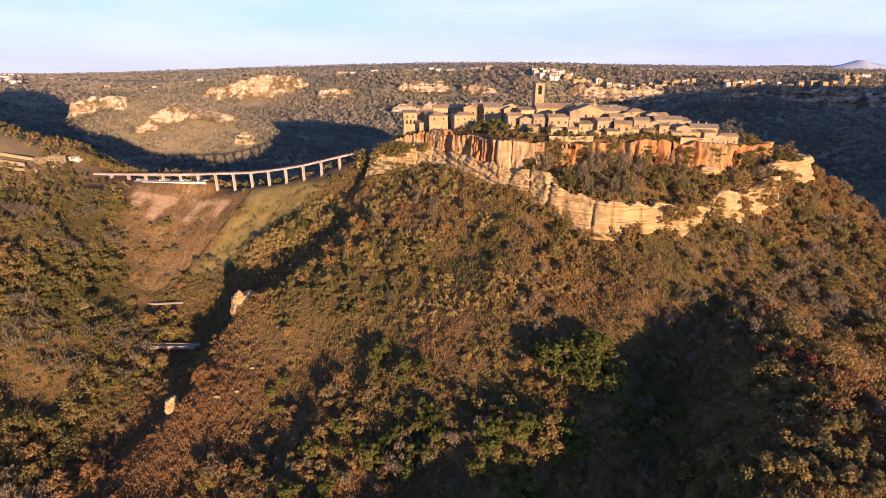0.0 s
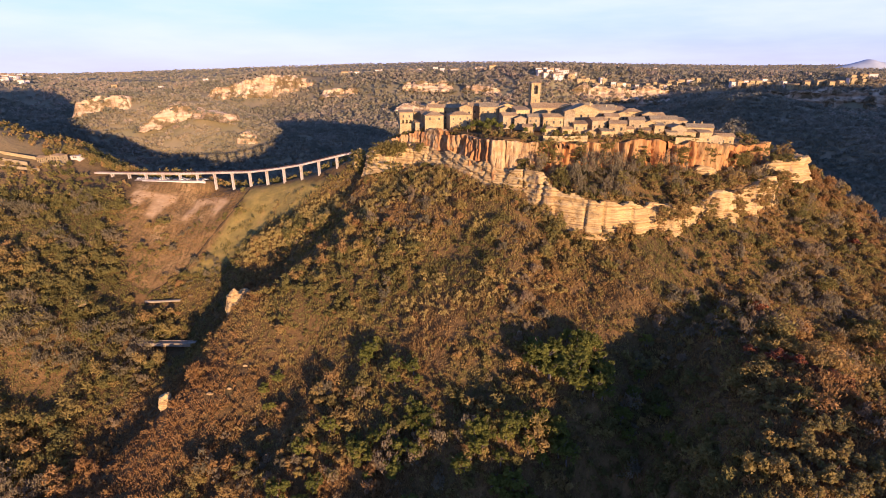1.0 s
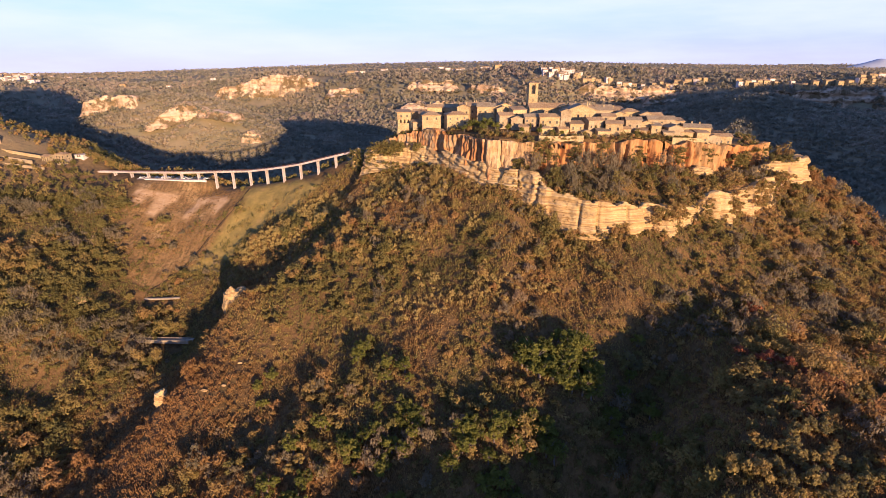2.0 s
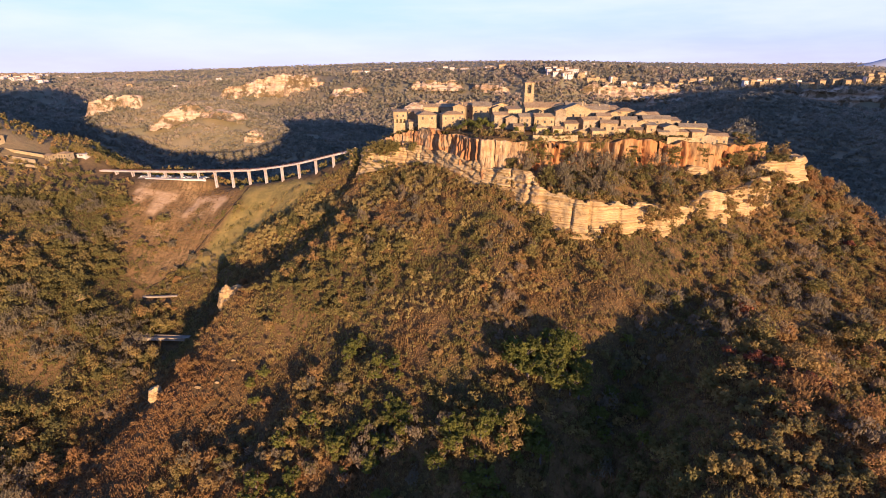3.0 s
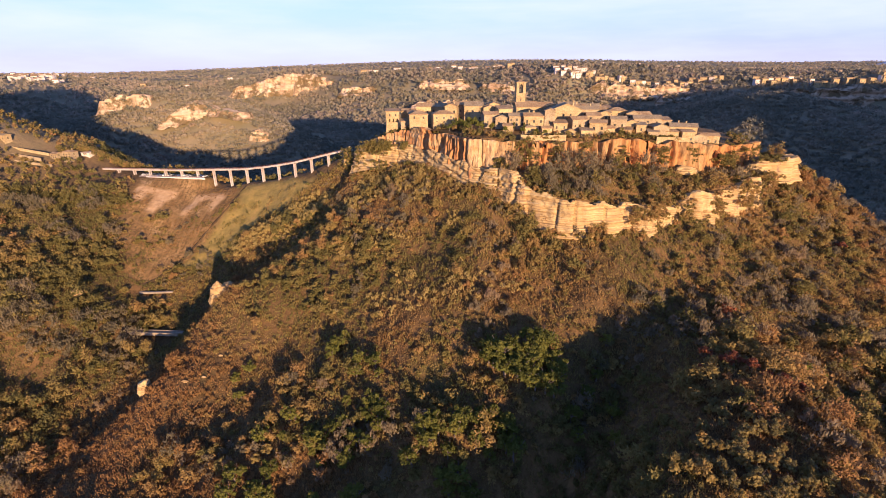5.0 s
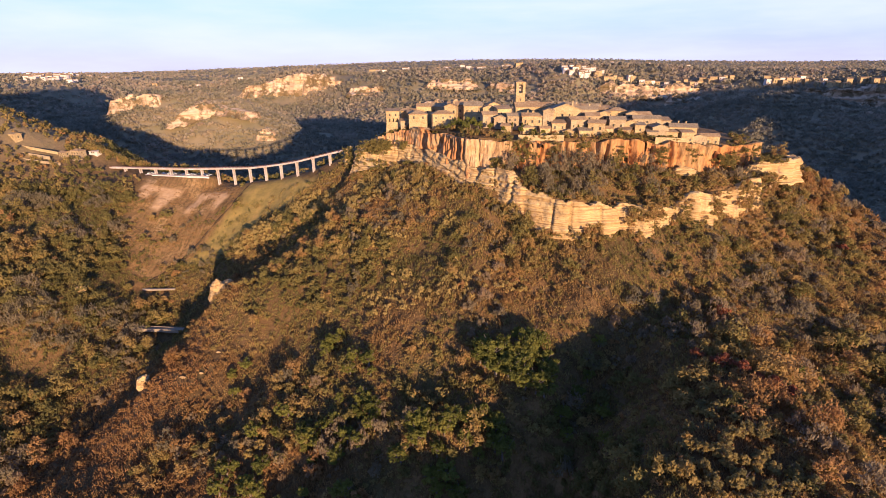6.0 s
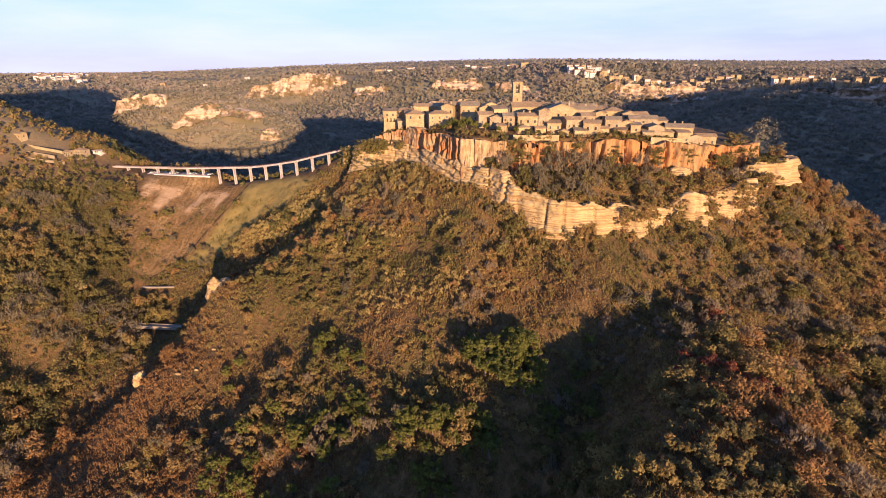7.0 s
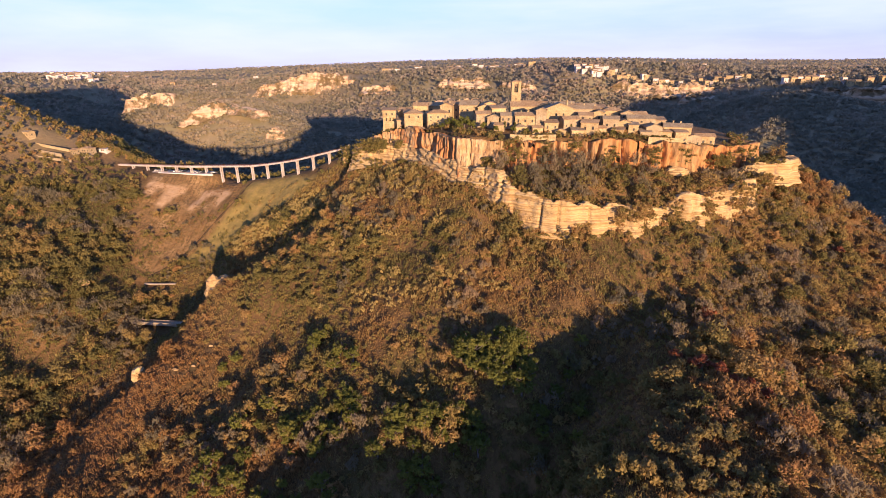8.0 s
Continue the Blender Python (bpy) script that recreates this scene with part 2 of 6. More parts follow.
# spine and gully lines of the near land, each from its top down: x, y, height
WEST_RIDGE = [(-50, 322, 128), (-57, 288, 112), (-64, 271, 104), (-79, 253, 91.5), (-91, 242.5, 85), (-109, 241, 81), (-124, 188, 53), (-140, 145, 35), (-155, 95, 22)]
WEST_GULLY = [(-84, 338, 111), (-90, 318, 104), (-97, 279, 84), (-142, 262, 54), (-158, 235, 47), (-163, 190, 36), (-170, 152, 30), (-185, 90, 17)]
WEST_FLANK = [(-71, 294, 103), (-96, 267, 82), (-122, 246, 60), (-135, 190, 41), (-150, 148, 29)]
WEST_STRIP = [(-80, 304, 105.5), (-103, 293, 87), (-94, 300, 95), (-109, 304, 95), (-122, 288, 79.5), (-137, 310, 81.5), (-65, 335, 118)]
FRONT_FOOT = [(-35, 320, 133), (-8, 298, 138), (8, 280, 137), (24, 261, 133), (40, 249, 127), (58, 241, 121), (78, 236, 117), (120, 245, 121), (150, 254, 124), (190, 271, 120), (215, 284, 128), (229, 296, 132)]
FRONT_SLOPE = [(10, 243, 111), (-6, 204, 87), (-18, 157, 62), (-30, 110, 40), (-40, 60, 22)]
SLOPE_MID = [(-80, 188, 59), (-72, 158, 47), (-92, 147, 41), (-42, 146, 52), (-38, 167, 62), (-70, 240, 92), (-94, 205, 65), (-56, 218, 78), (-58, 141, 50), (-36, 271, 112), (-42, 307, 123)]
SLOPE_EAST = [(50, 176, 84), (68, 162, 82), (34, 151, 70), (20, 147, 66), (72, 205, 99), (30, 90, 38), (26, 199, 94), (27, 171, 73), (86, 196, 98), (111, 211, 103), (133, 227, 103), (137, 208, 92.5)]
GULLY = [(98, 190, 90), (88, 165, 71), (68, 133, 52), (54, 105, 40), (46, 60, 28)]
# the point at (84, 66) is out of view, raised to lengthen the spur's shadow
SPUR = [(150, 203, 92.5), (112, 176, 91.5), (121, 158, 93.5), (116, 140, 93.5), (127, 128, 92.5), (101, 124, 89.5), (91, 111, 85), (83, 104, 82), (124, 112, 89), (118, 92, 83), (142, 96, 88), (84, 66, 83), (124, 68, 70), (64, 6, 71), (44, -30, 64), (30, -95, 52)]
EAST_SIDE = [(147, 122, 93.5), (174, 161, 79.5), (165, 186, 89), (195, 191, 82), (170, 70, 60), (221, 245, 100.5), (229, 258, 106), (201, 265, 111.5), (231, 284, 118), (263, 301, 119.3), (273, 295, 111.2), (242, 317, 136), (262, 322, 124), (275, 250, 93), (310, 300, 104), (330, 330, 80), (262, 360, 112), (240, 345, 128), (240, 130, 66), (180, 0, 55)]
SADDLE = [(-62, 350, 134), (-78, 358, 131), (-111, 367, 121), (-146, 378, 113), (-212, 386, 116.5), (-260, 392, 117.5), (-285, 395, 121), (-301, 402, 130), (-314, 397, 127.5), (-352, 402, 135), (-390, 393, 141), (-345, 384, 123), (-385, 383, 131), (-378, 428, 160), (-412, 432, 170)]
BOWL = [(-218, 357, 107), (-193, 358, 102), (-186, 313, 76), (-181, 276, 61), (-160, 330, 88), (-124, 349, 107.5)]
WEST_HILL = [(-245, 270, 88), (-212, 282, 77), (-207, 251, 71), (-214, 228, 68), (-183, 223, 50), (-196, 198, 45), (-330, 310, 102), (-310, 352, 110), (-250, 200, 66), (-300, 130, 62), (-400, 250, 95), (-250, 322, 99), (-262, 345, 108)]
NEAR = sheet(WEST_RIDGE + WEST_FLANK + WEST_STRIP + WEST_GULLY + FRONT_FOOT + FRONT_SLOPE + SLOPE_MID + SLOPE_EAST + GULLY + SPUR + EAST_SIDE + SADDLE + BOWL + WEST_HILL
             + [(-100, 430, 75), (-250, 470, 70), (-20, 470, 80), (120, 480, 80), (270, 440, 72), (0, -60, 10), (200, -60, 30), (-250, -60, 20)])

# the far land: the north valley, the knoll, the far plateau and its scarps
NORTH_VALLEY = [(-420, 520, 75), (-250, 540, 58), (-60, 560, 50), (150, 560, 50), (330, 500, 50), (420, 380, 45), (480, 250, 40), (-330, 600, 62)]
KNOLL = [(-526, 800, 157), (-390, 772, 146), (-324, 752, 127), (-284, 727, 108), (-232, 722, 90), (-356, 680, 84), (-438, 735, 119), (-562, 828, 160), (-505, 650, 100), (-560, 720, 118), (-612, 770, 104), (-640, 840, 106), (-700, 920, 110), (-790, 1000, 120), (-560, 950, 118), (-180, 760, 60), (-330, 850, 120)]
FAR_VALLEY = [(-367, 1150, 88), (-129, 1000, 84), (-238, 1150, 88), (-420, 1000, 95), (-60, 800, 55), (200, 900, 70), (400, 850, 85), (499, 734, 101), (455, 790, 118), (525, 848, 129), (575, 846, 129), (530, 900, 151), (610, 960, 150), (507, 688, 77), (520, 640, 68)]
SCARP_FOOT = [(-700, 1460, 118), (-500, 1460, 122), (-346, 1380, 122), (-139, 1310, 128), (97, 1290, 130), (300, 1240, 128), (462, 1180, 118), (760, 1080, 104), (909, 1040, 125)]
SCARP_TOP = [(-720, 1530, 140), (-600, 1530, 165), (-482, 1530, 178), (-346, 1440, 152), (-139, 1380, 164), (97, 1360, 160), (257, 1310, 178), (560, 1270, 158), (706, 1170, 154), (893, 1130, 160), (1150, 1000, 160)]
FAR_PLATEAU = [(-905, 1115, 150), (-1093, 1300, 155), (-1240, 1450, 163), (-1420, 1700, 171), (-2139, 2500, 160), (-1748, 3000, 172), (-1156, 3500, 204), (-1160, 2200, 165), (-900, 2500, 178), (-430, 3000, 203), (45, 3000, 215), (640, 3000, 216), (1320, 3000, 202), (1800, 2500, 182), (-1300, 1800, 160), (-420, 1700, 172), (-150, 1700, 178), (220, 1800, 182), (1300, 1800, 172), (540, 4300, 248), (2409, 4300, 219), (3619, 4300, 222), (-4000, 4500, 150), (-3400, 3650, 164), (-2850, 4050, 162), (-2450, 4350, 180), (800, 1540, 184), (960, 1400, 182)]
# hilltop out of view, its height set to shade the valley beside the knoll
WEST_END = [(-432, 386, 186), (-455, 390, 208), (-490, 400, 224), (-530, 410, 226), (-640, 330, 212), (-700, 560, 175), (-600, 150, 110), (-700, -300, 100)]
# the first three points: an unseen ridge, added to shadow the right-hand valley
EAST_END = [(690, 450, 180), (850, 500, 210), (1030, 560, 225), (800, 250, 150), (560, 60, 60), (800, -300, 90), (0, -500, 20), (300, -700, 40), (-300, -700, 40), (3000, 0, 120), (-3000, 0, 160), (0, -3500, 60)]
FAR = sheet(NORTH_VALLEY + KNOLL + FAR_VALLEY + SCARP_FOOT + SCARP_TOP + FAR_PLATEAU + WEST_END + EAST_END
            + [(-410, 432, 170), (-256, 268, 76), (-100, 430, 75), (-20, 200, 85), (120, 250, 110), (270, 250, 88), (0, 0, 20)])

# the town's rock: outer foot line and upper rim
LOWER = [(-54, 335), (-41, 325.5), (-24, 317), (-9, 310), (5, 296), (14, 284), (27, 268), (44, 261), (54, 254), (66, 246), (78, 240), (97, 242), (120, 249), (150, 258), (190, 278), (212, 291), (226, 305), (236, 332), (225, 380), (160, 425), (60, 440), (-20, 410), (-60, 365)]
UPPER = [(-46, 338), (-40, 331), (-20, 326), (-7, 320), (8, 306), (36, 273), (66, 278), (96, 281), (112, 283), (132, 284), (158, 288), (196, 303), (215, 325), (205, 370), (150, 412), (60, 428), (-15, 398), (-50, 362)]
TABLE = sheet([(-44, 341, 148.5), (-34, 336, 153), (-24, 331, 157.5), (-8, 322, 162), (10, 308, 163), (36, 275, 163), (70, 285, 162), (112, 286, 162), (158, 290, 159), (196, 305, 156), (40, 330, 168), (100, 330, 169), (80, 400, 166), (200, 350, 158), (-30, 380, 155)])


RIM_X, RIM_Z = (40, 54, 59, 66, 78, 97, 102, 140, 152, 170, 205, 220, 235), (148, 149, 141.5, 139, 137, 135.5, 130, 131, 135, 138, 139, 142, 142)


PARKING = [(-246, 380), (-184, 376.5), (-182, 386), (-246, 393)]


def inside(poly, x, y):
    """Signed distance to a closed outline, positive within."""
    p = np.array(poly, float)
    x, y = np.asarray(x, float), np.asarray(y, float)
    best, odd = np.full(x.shape, 1e9), np.zeros(x.shape, bool)
    for (ax, ay), (bx, by) in zip(p, np.roll(p, -1, 0)):
        t = np.clip(((x - ax) * (bx - ax) + (y - ay) * (by - ay)) / ((bx - ax) ** 2 + (by - ay) ** 2), 0, 1)
        best = np.minimum(best, np.hypot(x - ax - t * (bx - ax), y - ay - t * (by - ay)))
        if ay != by:
            odd ^= ((ay > y) != (by > y)) & (x < (bx - ax) * (y - ay) / (by - ay) + ax)
    return np.where(odd, best, -best)


def step(a, b, v):
    t = np.clip((v - a) / (b - a), 0, 1)
    return t * t * (3 - 2 * t)


def waves(x, y, size, seed, octaves=4):
    """Value noise, about -1 to 1, as an array."""
    total, amp = np.zeros(np.shape(x)), 1.0
    rng = np.random.RandomState(seed)
    for _ in range(octaves):
        tab = rng.rand(256, 256) * 2 - 1
        u, v = np.asarray(x) / size + rng.rand() * 100, np.asarray(y) / size + rng.rand() * 100
        i, j = np.floor(u).astype(int), np.floor(v).astype(int)
        fu, fv = u - i, v - j
        fu, fv = fu * fu * (3 - 2 * fu), fv * fv * (3 - 2 * fv)
        a, b2, c, d = tab[i % 256, j % 256], tab[(i + 1) % 256, j % 256], tab[i % 256, (j + 1) % 256], tab[(i + 1) % 256, (j + 1) % 256]
        total += amp * (a * (1 - fu) * (1 - fv) + b2 * fu * (1 - fv) + c * (1 - fu) * fv + d * fu * fv)
        size, amp = size * 0.5, amp * 0.5
    return total


def land(x, y):
    """Height of the ground."""
    x, y = np.asarray(x, float), np.asarray(y, float)
    away = np.maximum(np.maximum(-x - 300, x - 250), np.maximum(y - 425, -y - 20))
    w = step(0, 130, away)
    z = np.zeros(x.shape)
    near, far = w < 1, w > 0
    if near.any():
        z[near] += (1 - w[near]) * NEAR(x[near], y[near])
    if far.any():
        f = FAR(x[far], y[far])
        r = np.hypot(x[far], y[far])
        f = np.clip(f, 30, 260)
        f = f + waves(x[far], y[far], 150, 3, 4) * 5 * step(350, 700, r)
        z[far] += w[far] * f
    z += waves(x, y, 26, 5, 3) * 1.6 + waves(x, y, 5, 6, 2) * 0.35 * (np.hypot(x, y) < 520)
    pad = step(-4, 2, inside(PARKING, x, y))
    z = z + (116.3 - z) * pad
    dl, du = inside(LOWER, x, y), inside(UPPER, x, y)
    rim = np.interp(x, RIM_X, RIM_Z)
    bench = rim + (146.5 - rim) * step(0, 28, dl) + waves(x, y, 18, 8, 2) * 1.0
    apron = z - 4.0 + (142 - z) * np.clip(dl / np.maximum(dl - du, 1.0), 0, 1)
    bench = apron + (bench - apron) * step(40, 48, x)
    z = z + (np.where(x < 48, bench, np.maximum(bench, z)) - z) * step(0, 3.5, dl)
    z = z + (np.maximum(TABLE(x, y), z) - z) * step(0, 3.5, du)
    return z


def steps(lo, hi, fine, reach):
    """Grid lines: even between lo and hi, then ever wider out to the reach."""
    mid = list(np.arange(lo, hi + fine, fine))
    d, a, b2 = fine, [], []
    v = mid[0]
    while v > -reach:
        d *= 1.06
        v -= d
        a.append(v)
    d, v = fine, mid[-1]
    while v < reach:
        d *= 1.029
        v += d
        b2.append(v)
    return np.array(a[::-1] + mid + b2)


def mesh_from(name, verts, faces, mats=(), smooth=False):
    """A mesh from arrays of corners and of triangles or quads."""
    me = bpy.data.meshes.new(name)
    v, f = np.asarray(verts, np.float32), np.asarray(faces, np.int32)
    me.vertices.add(len(v))
    me.vertices.foreach_set("co", v.ravel())
    me.loops.add(f.size)
    me.loops.foreach_set("vertex_index", f.ravel())
    me.polygons.add(len(f))
    me.polygons.foreach_set("loop_start", np.arange(len(f), dtype=np.int32) * f.shape[1])
    if smooth:
        me.polygons.foreach_set("use_smooth", np.ones(len(f), bool))
    me.update()
    for m in mats:
        me.materials.append(m)
    return me


def grid_faces(nu, nv):
    i = np.arange(nu * nv).reshape(nu, nv)
    return np.stack([i[:-1, :-1], i[1:, :-1], i[1:, 1:], i[:-1, 1:]], -1).reshape(-1, 4)


def field_mask(x, y):
    """1 on the bare field below the bridge, 0 elsewhere."""
    d = inside([(-240, 378), (-200, 384), (-155, 374), (-150, 350), (-172, 300), (-186, 282), (-205, 286), (-228, 330)], x, y)
    return step(-4, 5, d + waves(x, y, 14, 9, 3) * 4)


def bare_mask(x, y):
    """1 on the two pale scraped patches at the top of the field."""
    n = waves(x, y, 9, 16, 3) * 2.0
    out = np.zeros(np.shape(x))
    for poly in ([(-236, 367), (-204, 366), (-203, 360), (-236, 360)], [(-233, 362), (-224, 362), (-226, 350), (-232, 352)], [(-216, 363), (-205, 363), (-212, 341), (-219, 343)], [(-188, 366), (-163, 364), (-162, 357), (-188, 359)], [(-172, 361), (-163, 360), (-166, 345), (-171, 346)], [(-188, 361), (-181, 361), (-188, 343), (-192, 345)]):
        out = np.maximum(out, step(-1, 1.2, inside(poly, x, y) + 0.6 * n))
    return out


def meadow_mask(x, y):
    """1 on the grass between the field and the wooded gully."""
    d = inside([(-152, 372), (-108, 366), (-84, 352), (-100, 338), (-128, 322), (-150, 300), (-172, 300), (-150, 346)], x, y)
    return step(-3, 5, d + waves(x, y, 12, 14, 3) * 3)


gx, gy = steps(-345, 290, 2.5, 4700), steps(85, 400, 2.5, 4700)
GX, GY = np.meshgrid(gx, gy, indexing="ij")
GZ = land(GX, GY)
me = mesh_from("ground", np.stack([GX, GY, GZ], -1).reshape(-1, 3), grid_faces(len(gx), len(gy)), [GROUND], True)
at = me.attributes.new("field", "FLOAT", "POINT")
at.data.foreach_set("value", field_mask(GX, GY).astype(np.float32).ravel())
at = me.attributes.new("meadow", "FLOAT", "POINT")
at.data.foreach_set("value", meadow_mask(GX, GY).astype(np.float32).ravel())
at = me.attributes.new("bare", "FLOAT", "POINT")
at.data.foreach_set("value", bare_mask(GX, GY).astype(np.float32).ravel())
at = me.attributes.new("distant", "FLOAT", "POINT")
at.data.foreach_set("value", step(430, 650, np.hypot(GX, GY)).astype(np.float32).ravel())
ground = tagged(new("ground", me), "autumn hillside of dry grass, soil and tuff", "ground", kind="structure")

# ---- cliffs ----
def height(x, y):
    return float(land(np.array([x]), np.array([y]))[0])


def resample(line, gap):
    """A smooth line through plan points, at even gaps."""
    p = np.array(line, float)
    q = np.vstack([2 * p[0] - p[1], p, 2 * p[-1] - p[-2]])
    out = []
    for i in range(1, len(q) - 2):
        n = max(2, int(np.hypot(*(q[i + 1] - q[i])) / gap))
        for t in np.arange(n) / n:
            out.append(0.5 * (2 * q[i] + (q[i + 1] - q[i - 1]) * t + (2 * q[i - 1] - 5 * q[i] + 4 * q[i + 1] - q[i + 2]) * t ** 2 + (3 * q[i] - q[i - 1] - 3 * q[i + 1] + q[i + 2]) * t ** 3))
    out.append(p[-1])
    return np.array(out)


FACES = []


def cliff(name, line, mat, label, gap=1.0, rows=26, ribs=2.0, rib_size=9.0, fissure=2.0, layers=0.4, layer_size=2.2, batter=3.0, foot=None, top=None, proud=1.5, seed=1, cap=5.0, sink=3.0, fade=0.0, ragged=0.0, wide=0.08, columns=0.0, crack_size=0.0, beds=0.0, clear=0.0, tilt=0.0):
    """A rock wall along a plan line that runs with its open side to the right."""
    FACES.append((line, clear + batter + (9 if batter > 10 else 4 if batter > 8 else 3), proud + batter * 0.5, foot, top))
    c = resample(line, gap)
    d = np.gradient(c, axis=0)
    k = np.ones(9) / 9
    d = np.stack([np.convolve(np.pad(d[:, a], 4, "edge"), k, "valid") for a in (0, 1)], 1)
    nrm = np.stack([d[:, 1], -d[:, 0]], 1) / np.hypot(d[:, 0], d[:, 1])[:, None]
    s = np.r_[0, np.cumsum(np.hypot(*np.diff(c, axis=0).T))]
    zt = land(*(c - nrm * 5).T) + 0.4 if top is None else np.interp(np.linspace(0, 1, len(c)), np.linspace(0, 1, len(top)), top)
    zf = land(*(c + nrm * (batter + proud + 1)).T) - sink if foot is None else np.interp(np.linspace(0, 1, len(c)), np.linspace(0, 1, len(foot)), foot)
    zt = zt + waves(s, s * 0, 12, seed + 4, 3) * 0.8
    if ragged:
        zt = zt + ragged * waves(s, s * 0, (4 + 3 * ragged), seed + 6, 4)
        zf = zf + 0.7 * ragged * waves(s, s * 0, (4 + 3 * ragged), seed + 7, 4)
        zt = np.maximum(zt, zf + 1)
    if beds:
        zt = np.round(zt / beds + 0.25 * waves(s, s * 0, 3, seed + 14, 2)) * beds
    if fade:
        lead, tail = fade if isinstance(fade, tuple) else (fade, fade)
        zt = zf + (zt - zf) * np.minimum(1, np.minimum((s + 0.5) / lead, (s[-1] - s + 0.5) / tail))
    t = np.linspace(0, 1, rows)
    S, T = np.meshgrid(s, t, indexing="ij")
    Z = zf[:, None] + (zt - zf)[:, None] * T
    out = proud + batter * (1 - T) ** 1.3
    out += ribs * waves(S, Z * 0.12, rib_size, seed, 3)
    if columns:
        out += columns * (np.abs(waves(S + 0.25 * waves(S, Z, 6, seed + 12, 2), Z * 0.04, 2.6, seed + 8, 2)) - 0.4)
    crack = np.abs(waves(S + 0.6 * waves(S, Z, 8, seed + 9, 2), Z * 0.06, crack_size or rib_size * 1.3, seed + 1, 1))
    out -= fissure * np.exp(-(crack / wide) ** 2) * (0.5 + 0.5 * step(0, 0.5, T))
    bed = waves(S * 0.05, Z + tilt * S, layer_size, seed + 2, 2)
    out += layers * (np.tanh(5 * bed) if beds else bed) + 0.35 * layers * waves(S * 0.12, Z + tilt * S, 0.8, seed + 5, 2) + 0.5 * waves(S, Z * 0.8, 2.4, seed + 3, 4)
    X = c[:, 0][:, None] + nrm[:, 0][:, None] * out
    Y = c[:, 1][:, None] + nrm[:, 1][:, None] * out
    X = np.c_[X, c[:, 0] - nrm[:, 0] * cap]
    Y = np.c_[Y, c[:, 1] - nrm[:, 1] * cap]
    Z = np.c_[Z, zt - 1.2]
    me = mesh_from(name, np.stack([X, Y, Z], -1).reshape(-1, 3), grid_faces(len(c), rows + 1), [mat], False)
    me.flip_normals()
    return tagged(new(name, me), label, "cliff", kind="structure")


cliff("cliff_gate", UPPER[0:5], TUFF_CREAM, "pale layered tuff cliff below the town gate", ribs=1.4, rib_size=8, fissure=3.0, wide=0.14, crack_size=6, columns=1.4, layers=0.45, batter=3.0, seed=11, rows=40, gap=0.6, beds=1.2, ragged=1.2)
cliff("cliff_upper", UPPER[4:7], TUFF_CREAM, "cream and orange fluted tuff cliff below the houses", ribs=1.5, rib_size=6, fissure=3.6, wide=0.12, crack_size=4.0, columns=1.9, batter=3.0, top=(163, 163.4, 163.2, 162.4), seed=24, ragged=0.6, rows=40, gap=0.45)
cliff("cliff_middle", UPPER[6:10], TUFF_ORANGE, "orange weathered tuff cliff with ivy", ribs=2.6, rib_size=9, fissure=4.5, wide=0.16, crack_size=4.6, columns=2.4, ragged=1.8, batter=2.5, seed=33, rows=24, gap=0.6)
cliff("cliff_east", UPPER[9:13], TUFF_ORANGE, "orange tuff cliff at the town's end", ribs=2.2, rib_size=8, fissure=4.5, wide=0.16, crack_size=4.4, columns=2.4, ragged=1.5, batter=1.5, seed=41, rows=24, gap=0.6)


cliff("cliff_apron", [(-50, 336), (-38, 329.5), (-22, 324), (-9, 318.5), (4, 304.5), (17, 289), (34, 272), (42, 268)], TUFF_PALE, "pale steep rock slope under the orange cliffs, its beds tilted", ribs=0.45, rib_size=11, fissure=0.9, wide=0.07, crack_size=9, columns=0.0, layers=0.75, layer_size=1.5, batter=5.5, top=(146, 150.5, 152, 153, 152.5, 151.5, 150.5, 149.5), foot=(131, 135, 136, 137, 136, 133, 131, 130), proud=1.0, cap=3.0, ragged=1.4, seed=52, rows=56, gap=0.6, tilt=0.28)
cliff("cliff_bastion", [(35, 270), (44, 264), (51, 260), (58, 252), (66, 248.5), (74, 244), (84, 240), (97, 242), (106, 243), (120, 249)], TUFF_PALE, "pale horizontally layered tuff bastion", ribs=1.3, rib_size=9, fissure=2.5, layers=0.55, layer_size=1.5, batter=2.5, top=(146, 149, 149.5, 143, 139.5, 137.5, 136.5, 136, 131, 130), ragged=1.2, wide=0.05, crack_size=12, beds=0.9, fade=(8, 9), seed=63, rows=60, gap=0.8)
cliff("cliff_lower", [(104, 245), (120, 249), (150, 258), (190, 278), (200, 284)], TUFF_PALE, "pale layered tuff wall above the woods", ribs=2.2, rib_size=8, fissure=3.0, layers=0.55, layer_size=1.5, batter=4.0, fade=6, ragged=2.4, beds=0.9, wide=0.1, crack_size=9, seed=72, rows=44)
cliff("cliff_point", [(190, 290), (214, 293), (229, 302), (236, 330)], TUFF_PALE, "pale rock point at the end of the ridge", ribs=1.6, rib_size=8, fissure=2.2, layers=0.45, layer_size=1.5, batter=2.0, top=(146, 150, 151, 148), foot=(137, 136, 135, 128), seed=85, beds=0.9, ragged=1.4, wide=0.1, rows=44)

